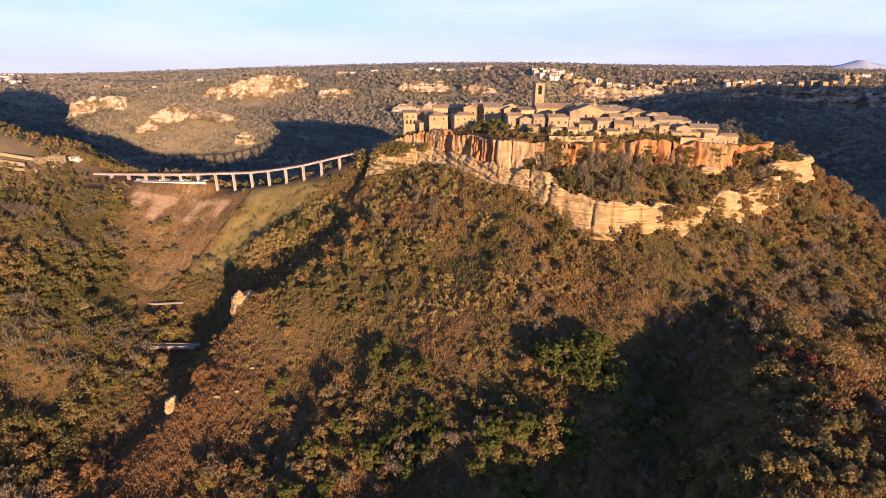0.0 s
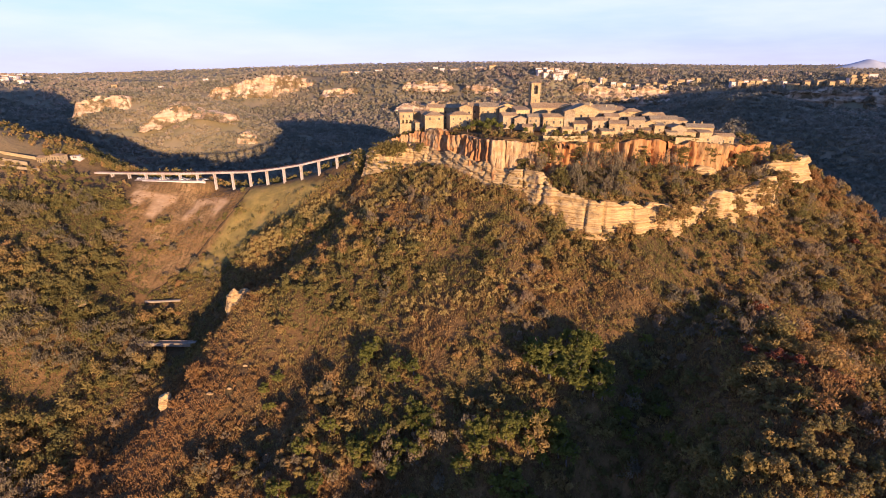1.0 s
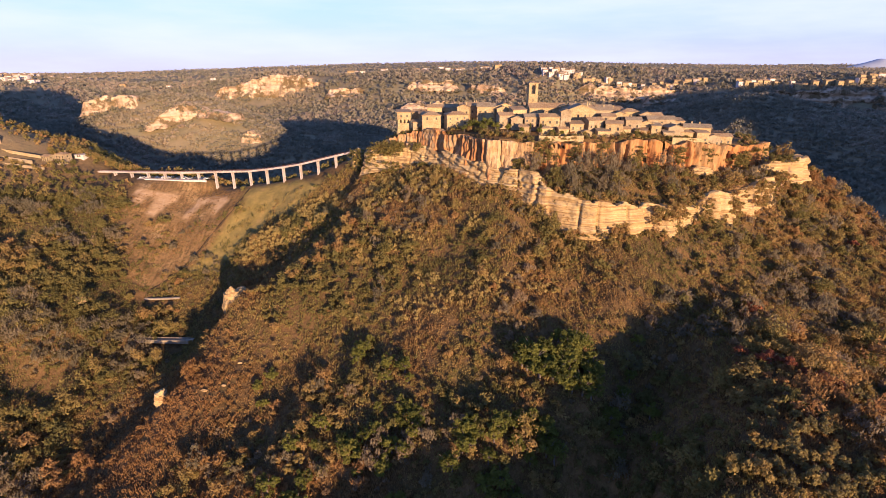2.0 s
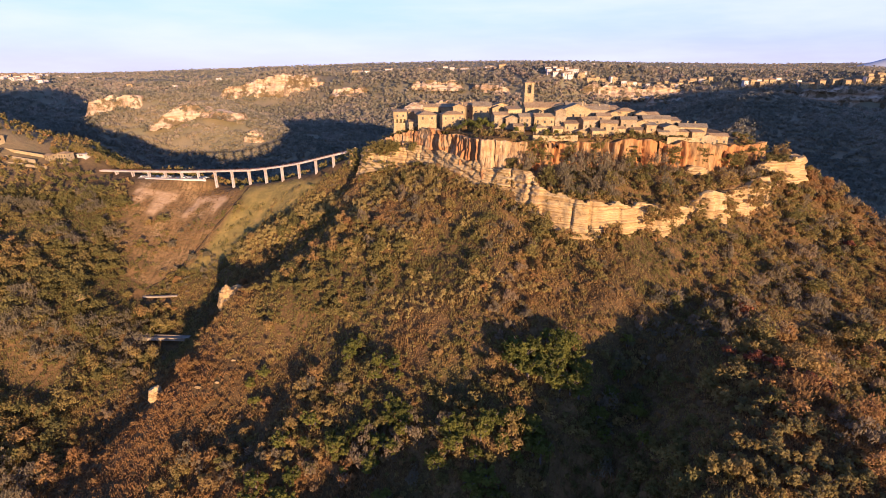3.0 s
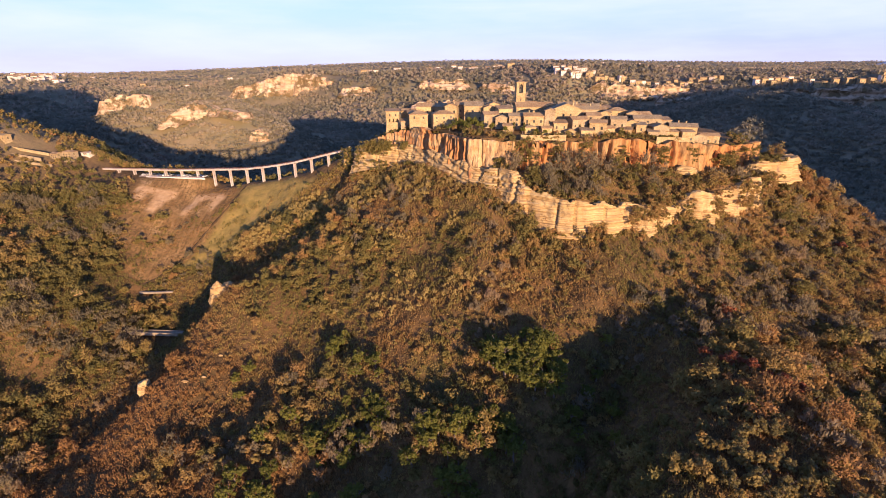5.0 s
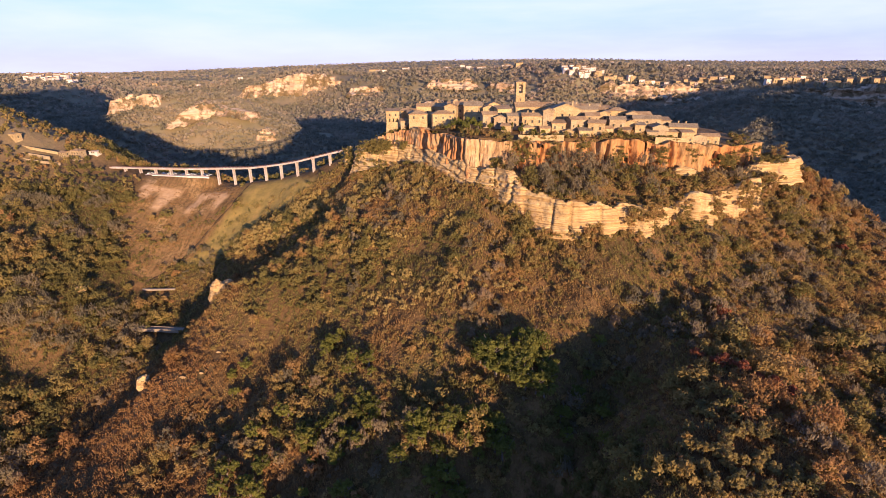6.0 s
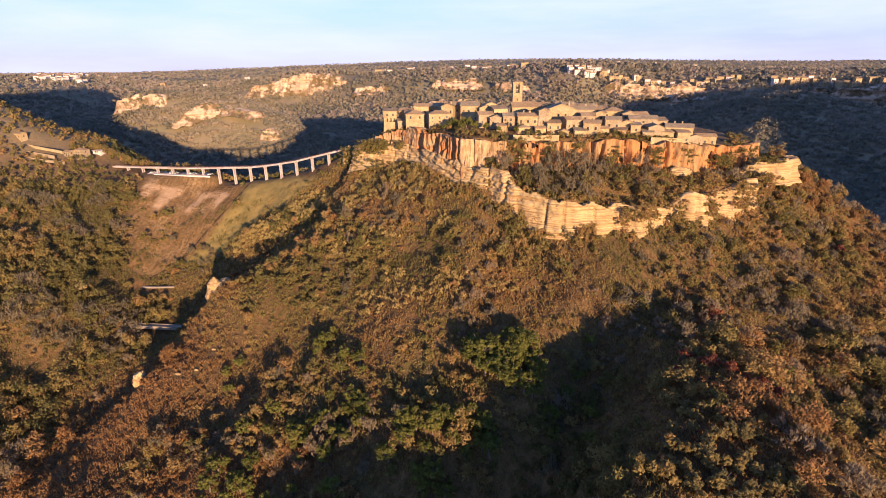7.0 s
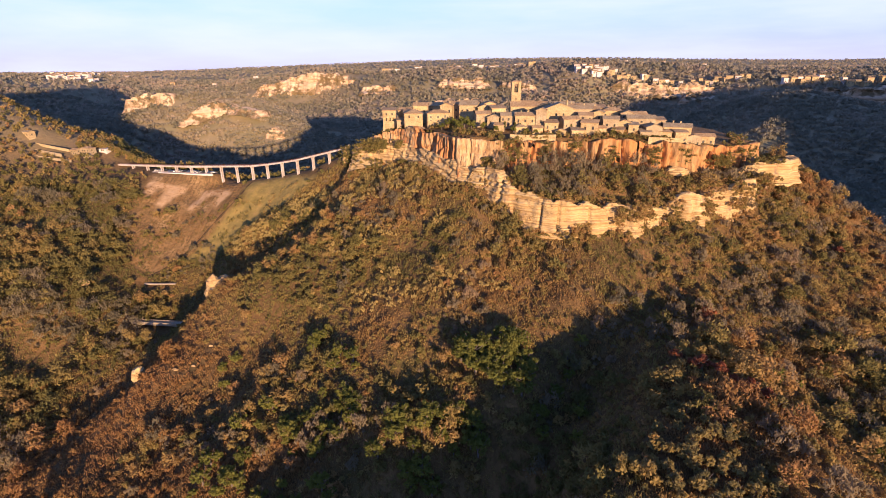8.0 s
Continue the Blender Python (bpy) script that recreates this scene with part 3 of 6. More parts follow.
# far scarps and the knoll's bare faces
FARKIND = dict(gap=3.0, rows=18, ribs=5.0, rib_size=18, fissure=4.0, beds=4.0, layers=3.2, layer_size=9, batter=16, proud=16, cap=44, ragged=5.0, fade=24)
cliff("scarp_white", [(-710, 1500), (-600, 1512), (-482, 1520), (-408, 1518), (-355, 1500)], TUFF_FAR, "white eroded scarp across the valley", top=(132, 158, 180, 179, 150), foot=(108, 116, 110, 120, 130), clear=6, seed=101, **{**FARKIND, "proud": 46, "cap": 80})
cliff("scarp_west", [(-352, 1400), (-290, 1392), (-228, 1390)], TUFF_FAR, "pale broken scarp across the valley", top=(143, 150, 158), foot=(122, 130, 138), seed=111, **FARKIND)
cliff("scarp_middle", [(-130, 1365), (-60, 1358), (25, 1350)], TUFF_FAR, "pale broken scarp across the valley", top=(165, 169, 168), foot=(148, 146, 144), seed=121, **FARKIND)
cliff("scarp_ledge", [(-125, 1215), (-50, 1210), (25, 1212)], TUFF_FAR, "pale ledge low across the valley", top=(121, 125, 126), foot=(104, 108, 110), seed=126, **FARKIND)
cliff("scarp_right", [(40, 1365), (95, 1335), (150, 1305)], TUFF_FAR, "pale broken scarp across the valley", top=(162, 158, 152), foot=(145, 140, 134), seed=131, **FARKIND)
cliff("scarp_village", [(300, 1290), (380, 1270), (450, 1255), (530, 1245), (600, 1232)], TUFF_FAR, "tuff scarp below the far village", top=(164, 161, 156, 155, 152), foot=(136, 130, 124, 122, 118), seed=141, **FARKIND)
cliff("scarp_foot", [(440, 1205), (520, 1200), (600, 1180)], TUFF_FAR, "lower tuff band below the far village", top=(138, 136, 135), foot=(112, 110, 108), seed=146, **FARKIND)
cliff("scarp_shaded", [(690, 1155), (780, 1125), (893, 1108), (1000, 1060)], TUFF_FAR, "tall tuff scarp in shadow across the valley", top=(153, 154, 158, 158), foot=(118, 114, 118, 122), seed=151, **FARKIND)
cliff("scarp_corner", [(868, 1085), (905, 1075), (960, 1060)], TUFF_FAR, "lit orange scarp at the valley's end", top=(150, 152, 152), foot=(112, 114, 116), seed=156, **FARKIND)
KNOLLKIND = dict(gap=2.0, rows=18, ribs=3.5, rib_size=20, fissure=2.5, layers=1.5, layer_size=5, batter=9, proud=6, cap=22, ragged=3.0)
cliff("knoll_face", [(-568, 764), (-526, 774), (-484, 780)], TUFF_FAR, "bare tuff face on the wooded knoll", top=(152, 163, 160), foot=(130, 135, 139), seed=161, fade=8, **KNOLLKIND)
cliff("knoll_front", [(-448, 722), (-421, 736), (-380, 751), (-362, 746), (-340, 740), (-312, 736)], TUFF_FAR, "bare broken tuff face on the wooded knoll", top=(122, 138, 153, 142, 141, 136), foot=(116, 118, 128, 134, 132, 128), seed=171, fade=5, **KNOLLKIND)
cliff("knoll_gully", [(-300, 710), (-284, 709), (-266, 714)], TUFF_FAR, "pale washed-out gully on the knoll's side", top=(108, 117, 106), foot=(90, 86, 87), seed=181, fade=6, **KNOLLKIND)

# ---- the town ----
def part(name, bm, mat, parent, label=""):
    me = bpy.data.meshes.new(name)
    bm.to_mesh(me)
    bm.free()
    me.materials.append(mat)
    ob = new(name, me)
    ob.parent = parent
    if label:
        ob["label"] = label
    return ob


def box(bm, x0, x1, y0, y1, z0, z1):
    r = bmesh.ops.create_cube(bm, size=1, matrix=Matrix.LocRotScale(((x0 + x1) / 2, (y0 + y1) / 2, (z0 + z1) / 2), None, (x1 - x0, y1 - y0, z1 - z0)))
    return r["verts"]


def solid(bm, verts, faces):
    v = [bm.verts.new(p) for p in verts]
    for f in faces:
        bm.faces.new([v[i] for i in f])
    bmesh.ops.recalc_face_normals(bm, faces=bm.faces[:])


def wall_body(w, d, h, rise, kind, rough=0.12):
    """Walls of a house with gable ends, from 6 m under the door to the eaves."""
    bm = bmesh.new()
    a, b2 = w / 2, d / 2
    j = [random.uniform(-rough, rough) for _ in range(8)]
    low = [(-a + j[0], -b2 + j[1], -6), (a + j[2], -b2, -6), (a, b2 + j[3], -6), (-a, b2, -6)]
    up = [(-a, -b2, h), (a, -b2, h), (a, b2, h), (-a, b2, h)]
    if kind == "gable_x":
        solid(bm, low + up + [(-a, 0, h + rise), (a, 0, h + rise)], [(0, 1, 5, 4), (2, 3, 7, 6), (1, 2, 6, 9, 5), (3, 0, 4, 8, 7), (4, 5, 9, 8), (6, 7, 8, 9), (3, 2, 1, 0)])
    elif kind == "gable_y":
        solid(bm, low + up + [(0, -b2, h + rise), (0, b2, h + rise)], [(1, 2, 6, 5), (3, 0, 4, 7), (0, 1, 5, 8, 4), (2, 3, 7, 9, 6), (4, 8, 9, 7), (5, 6, 9, 8), (3, 2, 1, 0)])
    else:
        solid(bm, low + up, [(0, 1, 5, 4), (1, 2, 6, 5), (2, 3, 7, 6), (3, 0, 4, 7), (4, 5, 6, 7), (3, 2, 1, 0)])
    return bm


def slab(bm, quad, thick):
    """A roof slope: a quad, thickened upwards, its edges uneven like tiles' ends."""
    q = [Vector(p) for p in quad]
    n = (q[1] - q[0]).cross(q[-1] - q[0]).normalized() * thick
    if n.z < 0:
        n = -n
    m = len(q)
    solid(bm, [tuple(p + n * 0.12) for p in q] + [tuple(p + n) for p in q], [tuple(range(m - 1, -1, -1)), tuple(range(m, 2 * m))] + [(i, (i + 1) % m, m + (i + 1) % m, m + i) for i in range(m)])


def roof_body(w, d, h, rise, kind):
    bm = bmesh.new()
    e, t = 0.45, 0.28
    a, b2 = w / 2 + e, d / 2 + e
    if kind == "gable_x":
        z0 = h - rise * e / (d / 2)
        for sg in (-1, 1):
            slab(bm, [(-a, sg * b2, z0), (a, sg * b2, z0), (a, 0, h + rise), (-a, 0, h + rise)], t)
    elif kind == "gable_y":
        z0 = h - rise * e / (w / 2)
        for sg in (-1, 1):
            slab(bm, [(sg * a, -b2, z0), (sg * a, b2, z0), (0, b2, h + rise), (0, -b2, h + rise)], t)
    elif kind == "shed":
        slab(bm, [(-a, -b2, h), (a, -b2, h), (a, b2, h + rise), (-a, b2, h + rise)], t)
        solid(bm, [(-w / 2, -d / 2, h - 0.02), (w / 2, -d / 2, h - 0.02), (w / 2, d / 2, h - 0.02), (-w / 2, d / 2, h - 0.02), (w / 2, d / 2, h + rise), (-w / 2, d / 2, h + rise)], [(0, 3, 5), (1, 4, 2), (3, 2, 4, 5), (0, 1, 2, 3)])
    else:
        k = max(0.0, (w - d) / 2)
        k2 = max(0.0, (d - w) / 2)
        rd = [(-k, -k2, h + rise), (k, -k2, h + rise), (k, k2, h + rise), (-k, k2, h + rise)]
        ev = [(-a, -b2, h - 0.1), (a, -b2, h - 0.1), (a, b2, h - 0.1), (-a, b2, h - 0.1)]
        for i in range(4):
            p, r = [ev[i], ev[(i + 1) % 4]], [rd[(i + 1) % 4], rd[i]]
            slab(bm, p + (r if (Vector(r[0]) - Vector(r[1])).length > 0.01 else r[:1]), t)
    return bm


def window_part(house_ob, x, y, z, face, w=0.95, h=1.35):
    """A dark opening with a stone surround, on the front (-y) or a side wall."""
    turn = {"front": 0, "east": 90, "west": -90, "back": 180}[face]
    bm = bmesh.new()
    for x0, x1, z0, z1 in ((-w / 2 - 0.14, -w / 2, -0.1, h + 0.14), (w / 2, w / 2 + 0.14, -0.1, h + 0.14), (-w / 2, w / 2, h, h + 0.14), (-w / 2 - 0.2, w / 2 + 0.2, -0.22, -0.1)):
        box(bm, x0, x1, -0.1, 0.06, z0, z1)
    fr = part("window", bm, WALL, house_ob)
    fr.matrix_local = pose(x, y, z, 0, 0, turn)
    bm = bmesh.new()
    box(bm, -w / 2, w / 2, -0.02, 0.05, -0.1, h)
    part("pane", bm, DARK, fr)
    return fr


ROOFS = ("gable_x", "gable_y", "hip", "shed")


def house(x, y, w, d, h, kind="gable_x", turn=0.0, rise=None, floors=2, bays=3, base=None, wall=None, roof=None, chimney=0, label="", group="houses of the hill town", side=True):
    """A house standing on the ground at x, y; w along the front, d deep, h to the eaves."""
    z = height(x, y) if base is None else base
    turn += random.uniform(-13, 9) if base and y < 325 and x > 20 else 0
    if base and y < 306:  # houses on the rim step down the slope
        z, h = z - 1.6, h + 1.6
    top = new("house")
    top.matrix_basis = pose(x, y, z, 0, 0, turn)
    rise = rise if rise is not None else min(w, d) * 0.2
    part("wall", wall_body(w, d, h, rise, kind), wall or random.choice((WALL, WALL, WALL_GREY, WALL_OCHRE)), top)
    rf = part("roof", roof_body(w, d, h, rise, kind), roof or random.choice((ROOF, ROOF, ROOF_OLD)), top)
    for k in range(chimney):
        bm = bmesh.new()
        cx, cy = random.uniform(-w * 0.3, w * 0.3), random.uniform(0, d * 0.3)
        box(bm, cx - 0.35, cx + 0.35, cy - 0.3, cy + 0.3, h - 0.2, h + rise + 1.1)
        box(bm, cx - 0.45, cx + 0.45, cy - 0.4, cy + 0.4, h + rise + 1.1, h + rise + 1.3)
        part("chimney", bm, WALL, rf)
    for f in range(floors):
        zz = 1.1 + (h - 1.1) * f / floors
        for c in range(bays):
            if random.random() < 0.12:
                continue
            xx = -w / 2 + w * (c + 0.5) / bays + random.uniform(-0.3, 0.3)
            window_part(top, xx, -d / 2, zz + random.uniform(-0.15, 0.15), "front", random.uniform(0.9, 1.2), random.uniform(1.2, 1.7))
        if side:
            window_part(top, w / 2, random.uniform(-d * 0.2, d * 0.2), zz, "east")
    return tagged(top, label or "old tuff house with a terracotta tiled roof", "house", group)


random.seed(4)
# front row, from the gate eastwards
house(-3.5, 327, 12, 10, 8.6, "hip", 8, floors=3, bays=2, chimney=1, base=163.5, label="three-storey tuff house with a hipped tiled roof")
house(-13, 332, 6, 7, 6.0, "shed", 8, floors=2, bays=1, base=161, label="narrow tuff house beside the town gate")
house(13, 323, 14, 9, 9.2, "hip", 14, floors=3, bays=3, base=163.5, label="palazzo of pale tuff with three rows of windows")
house(-2, 348, 10, 9, 9.5, "gable_x", 4, floors=2, bays=2, base=166, chimney=1)
house(22, 342, 14, 9, 10, "gable_x", 3, floors=2, bays=4, base=167, chimney=1, label="long tuff house with a low tiled roof")
house(33, 334, 12, 10, 9.5, "gable_x", -4, floors=2, bays=3, base=167.5)
house(43, 329, 8, 8, 9, "gable_y", 4, floors=2, bays=2, base=167)
house(43, 310, 9, 8, 6.2, "gable_x", 6, floors=2, bays=2, base=167.3, chimney=1)
house(50, 306, 7, 7, 5.0, "gable_y", -8, floors=1, bays=2, base=167.0)
house(59, 306, 10, 8, 6.5, "gable_x", 3, floors=2, bays=3, base=166.5)
house(69, 303, 12, 8, 7.0, "gable_x", -3, floors=2, bays=3, base=166.3, chimney=1)
house(78.5, 302, 6, 8, 10.5, "gable_y", 0, floors=3, bays=1, base=166, label="tall narrow tower house of tuff")
house(90, 316, 18, 11, 8.8, "gable_y", 2, rise=3.4, floors=2, bays=4, base=167.5, chimney=1, label="broad tuff house with a wide gable")
house(84, 298, 8, 7, 8.6, "shed", -4, floors=3, bays=2, base=161, label="sunlit tuff house above the cliff")
house(95, 301, 9.5, 8, 8.0, "gable_x", 5, floors=2, bays=3, base=163.5, chimney=1)
house(103, 318, 14, 9, 8.5, "gable_x", -3, floors=2, bays=3, base=167.5, chimney=1)
house(105, 307, 8, 8, 7.2, "gable_x", 6, floors=2, bays=2, base=166)
house(106.5, 297, 9.5, 8, 7.0, "gable_x", -5, floors=2, bays=2, base=163, chimney=1)
house(114, 312, 6, 7, 8.5, "gable_y", 0, floors=2, bays=1, base=166)
house(119.5, 304, 9, 8, 7.4, "gable_x", 3, floors=2, bays=2, base=164, chimney=1)
house(127, 304, 8, 8, 7.0, "gable_y", -4, floors=2, bays=2, base=162.5)
house(138, 310, 16, 9, 6.8, "gable_x", 5, floors=2, bays=3, base=164.5)
house(131.5, 299, 5.5, 6, 8.6, "shed", 0, floors=3, bays=1, base=160, label="slim tower house of tuff beside the rim")
house(143, 300, 9, 8, 6.0, "gable_y", -4, floors=1, bays=2, base=161.5)
house(158, 304, 15, 9, 6.2, "gable_x", -2, floors=1, bays=4, base=161, chimney=2, label="long low tuff house near the rim")
house(157.5, 296, 7, 6, 8.4, "shed", -2, floors=2, bays=2, base=156.5)
house(173, 304, 12, 7, 3.4, "gable_x", -4, floors=1, bays=3, base=158.5, label="low tuff outbuilding at the end of the town")
# small houses and outbuildings crowding the rim
for hx, hy, hw, hd, hh, hb in ((54, 299, 6, 6, 4.5, 163.5), (66, 297, 7, 6, 5.0, 162.3), (76, 295, 6, 5, 6.0, 161), (89.5, 294, 6, 6, 5.0, 160.5), (99, 293, 7, 6, 5.5, 160.5), (112, 296, 6, 6, 6.0, 161), (123, 297, 6.5, 6, 6.0, 160), (138, 296, 6, 6, 5.0, 160), (150, 298, 7, 6, 5.5, 159.5), (166, 299, 8, 6, 4.0, 158.3)):
    house(hx, hy, hw, hd, hh, random.choice(ROOFS), random.uniform(-14, 14), floors=1, bays=2, base=hb, label="small tuff house crowded on the rim", side=False)
for hx, hy, hw, hd, hh, hb in ((52, 320, 9, 8, 8.0, 168), (112, 322, 8, 8, 7.5, 168), (117, 332, 9, 8, 7.0, 168.5), (132, 318, 8, 8, 7.0, 166.5), (148, 312, 9, 8, 5.5, 164.5), (84, 330, 9, 8, 8.5, 168.5), (100, 328, 8, 8, 8.0, 168.5), (18, 336, 8, 8, 9.5, 167), (-12, 345, 9, 8, 9.0, 163.5), (-8, 336, 8, 7, 8.0, 164)):
    house(hx, hy, hw, hd, hh, random.choice(ROOFS), random.uniform(-12, 12), floors=2, bays=2, base=hb, chimney=random.randint(0, 1), label="old tuff house in the middle of the town")
# second and third rows behind
house(8, 362, 14, 10, 8.5, "gable_x", 10, base=166, chimney=1)
house(30, 360, 14, 10, 8.5, "gable_x", -6, base=167.5, chimney=1)
house(46, 352, 12, 10, 8.0, "gable_y", 5, base=168)
house(108, 335, 14, 10, 8.0, "gable_x", 3, base=168)
house(124, 326, 12, 9, 7.5, "hip", -6, base=167)
house(96, 345, 13, 10, 8.0, "gable_x", 0, base=168.5, chimney=1)
house(140, 330, 12, 10, 6.5, "gable_x", 6, base=165)
house(30, 385, 16, 10, 8.0, "gable_x", -10, base=166)
house(70, 372, 16, 11, 8.0, "gable_x", 4, base=167)
house(110, 372, 14, 11, 7.5, "gable_y", -4, base=166)
house(152, 345, 13, 10, 6.0, "hip", 8, base=162)


def church():
    """The church: a long nave with a low tiled roof and an apse."""
    top = new("church")
    top.matrix_basis = pose(72, 333, 167.5, 0, 0, 4)
    part("nave", wall_body(24, 12, 9.0, 2.6, "gable_x"), WALL, top)
    part("roof", roof_body(24, 12, 9.0, 2.6, "gable_x"), ROOF, top)
    bm = bmesh.new()
    bmesh.ops.create_cone(bm, cap_ends=True, segments=14, radius1=4, radius2=4, depth=13, matrix=Matrix.Translation((12, 0, 0.5)))
    part("apse", bm, WALL, top)
    for c in range(4):
        window_part(top, -8 + c * 5.2, -6, 5.2, "front", 0.9, 1.8)
    return tagged(top, "tuff church with a long tiled nave", "church")


def bell_tower():
    """A square campanile with an open belfry, cornices and a shallow tiled cap."""
    top = new("bell_tower")
    top.matrix_basis = pose(63.5, 340, 168.3, 0, 0, 6)
    a = 3.05
    bm = bmesh.new()
    box(bm, -a, a, -a, a, -4, 16.0)
    part("shaft", bm, WALL, top)
    for z in (9.5, 16.0, 22.6):
        bm = bmesh.new()
        box(bm, -a - 0.22, a + 0.22, -a - 0.22, a + 0.22, z, z + 0.45)
        part("cornice", bm, WALL, top)
    for sx2 in (-1, 1):
        for sy in (-1, 1):
            bm = bmesh.new()
            x0, x1 = sorted((sx2 * a, sx2 * (a - 1.75)))
            y0, y1 = sorted((sy * a, sy * (a - 1.75)))
            box(bm, x0, x1, y0, y1, 16.45, 22.6)
            part("belfry_pier", bm, WALL, top)
    for k in range(4):
        bm = bmesh.new()
        n, r = 8, 1.0
        arc = [(r * math.cos(math.pi * i / n), 20.9 + r * math.sin(math.pi * i / n)) for i in range(n + 1)]
        vs = [(x, y, z) for y in (-a + 0.1, -a + 0.9) for x, z in arc + [(-r, 22.6), (r, 22.6)]]
        m = len(arc) + 2
        solid(bm, vs, [tuple(range(m)), tuple(range(2 * m - 1, m - 1, -1))] + [(i, (i + 1) % m, m + (i + 1) % m, m + i) for i in range(m)])
        part("arch", bm, WALL, top).matrix_local = pose(0, 0, 0, 0, 0, 90 * k)
    bm = bmesh.new()
    bmesh.ops.create_cone(bm, cap_ends=True, segments=12, radius1=0.75, radius2=0.35, depth=1.1, matrix=Matrix.Translation((0, 0, 19.6)))
    part("bell", bm, DARK, top, "dark bronze bell")
    part("roof", roof_body(2 * a - 0.3, 2 * a - 0.3, 23.1, 1.0, "hip"), ROOF, top)
    for z in (4.5, 11.5):
        window_part(top, 0, -a, z, "front", 0.6, 1.4)
    return tagged(top, "square tuff bell tower with an open belfry", "bell tower")


def gatehouse():
    """The town gate: a tall tapered block with a loggia, and a ruined wall beside it."""
    top = new("gatehouse")
    top.matrix_basis = pose(-22.5, 338, 157, 0, 0, 10)
    bm = bmesh.new()
    lo, hi = (5.6, 5.2), (4.3, 4.2)
    solid(bm, [(-lo[0], -lo[1], -8), (lo[0], -lo[1], -8), (lo[0], lo[1], -8), (-lo[0], lo[1], -8), (-hi[0], -hi[1], 9), (hi[0], -hi[1], 9), (hi[0], hi[1], 9), (-hi[0], hi[1], 9)],
          [(0, 1, 5, 4), (1, 2, 6, 5), (2, 3, 7, 6), (3, 0, 4, 7), (4, 5, 6, 7), (3, 2, 1, 0)])
    part("wall", bm, WALL, top)
    for x in (-3.9, -1.3, 1.3, 3.9):
        bm = bmesh.new()
        box(bm, x - 0.4, x + 0.4, -4.2, -3.4, 9, 11.4)
        part("pillar", bm, WALL, top)
    bm = bmesh.new()
    box(bm, -4.4, 4.4, -1.5, 4.2, 9, 11.4)
    box(bm, -4.5, 4.5, -4.3, 4.3, 11.4, 16.0)
    part("upper_storey", bm, WALL, top)
    part("roof", roof_body(9, 8.6, 16.0, 1.2, "shed"), ROOF, top)
    window_part(top, -2, -4.3, 13.0, "front")
    window_part(top, 2, -4.3, 13.0, "front")
    return tagged(top, "tapered tuff gatehouse with a loggia at the town's entrance", "gatehouse")


church()
bell_tower()
gatehouse()

# ---- the footbridge ----
def deck_height(x):
    return float(np.interp(x, (-290, -268, -205, -146, -110, -64), (121.0, 121.0, 122.0, 124.9, 131.0, 143.0)))


def deck_plan(x):
    return float(np.interp(x, (-290, -205, -146, -64), (392.0, 383.0, 376.5, 356.5)))


def footbridge():
    top = new("footbridge")
    xs = [-282 + i * 14.7 for i in range(15)] + [-64.0]
    at = [Vector((x, deck_plan(x), deck_height(x))) for x in xs]
    for a, b2 in zip(at, at[1:]):
        d = b2 - a
        side = Vector((-d.y, d.x, 0)).normalized()
        for name, s0, s1, z0, z1, m in (("deck", -1.35, 1.35, -0.8, 0.0, CONCRETE), ("parapet", -1.5, -1.3, -0.4, 0.55, CONCRETE), ("parapet", 1.3, 1.5, -0.4, 0.55, CONCRETE), ("railing", -1.44, -1.36, 0.95, 1.03, RUST), ("railing", 1.36, 1.44, 0.95, 1.03, RUST)):
            bm = bmesh.new()
            vs = [tuple(p + side * s + Vector((0, 0, z))) for p in (a, b2 - d.normalized() * 0.06) for s, z in ((s0, z0), (s1, z0), (s1, z1), (s0, z1))]
            solid(bm, vs, [(0, 1, 2, 3), (7, 6, 5, 4), (0, 4, 5, 1), (1, 5, 6, 2), (2, 6, 7, 3), (3, 7, 4, 0)])
            part(name, bm, m, top)
        for k in range(6):
            bm = bmesh.new()
            p = a + d * (k + 0.5) / 6
            for q in (-1.4, 1.4):
                v = p + side * q
                box(bm, v.x - 0.04, v.x + 0.04, v.y - 0.04, v.y + 0.04, v.z + 0.5, v.z + 1.0)
            part("railing_post", bm, RUST, top)
    for a, c in zip(at[1:-1], at[2:]):
        d = (c - a).normalized()
        side = Vector((-d.y, d.x, 0)).normalized()
        g = height(a.x, a.y) - 1.5
        turn = math.degrees(math.atan2(d.y, d.x))
        if a.z - 0.9 - g < 1:
            continue
        pier = part("pier", bmesh.new(), CONCRETE, top)
        bm = bmesh.new()
        h = a.z - 0.9 - g
        for s in (-0.95, 0.95):
            box(bm, -0.55, 0.55, s - 0.28, s + 0.28, g - a.z, -0.8)
        box(bm, -0.65, 0.65, -1.5, 1.5, -1.5, -0.8)
        z = -4.5
        while z > g - a.z + 2:
            box(bm, -0.3, 0.3, -0.7, 0.7, z - 0.3, z)
            z -= 4.0
        bm.to_mesh(pier.data)
        bm.free()
        pier.matrix_basis = pose(a.x, a.y, a.z, 0, 0, turn)
    return tagged(top, "narrow concrete footbridge on twin-legged piers", "bridge")


footbridge()

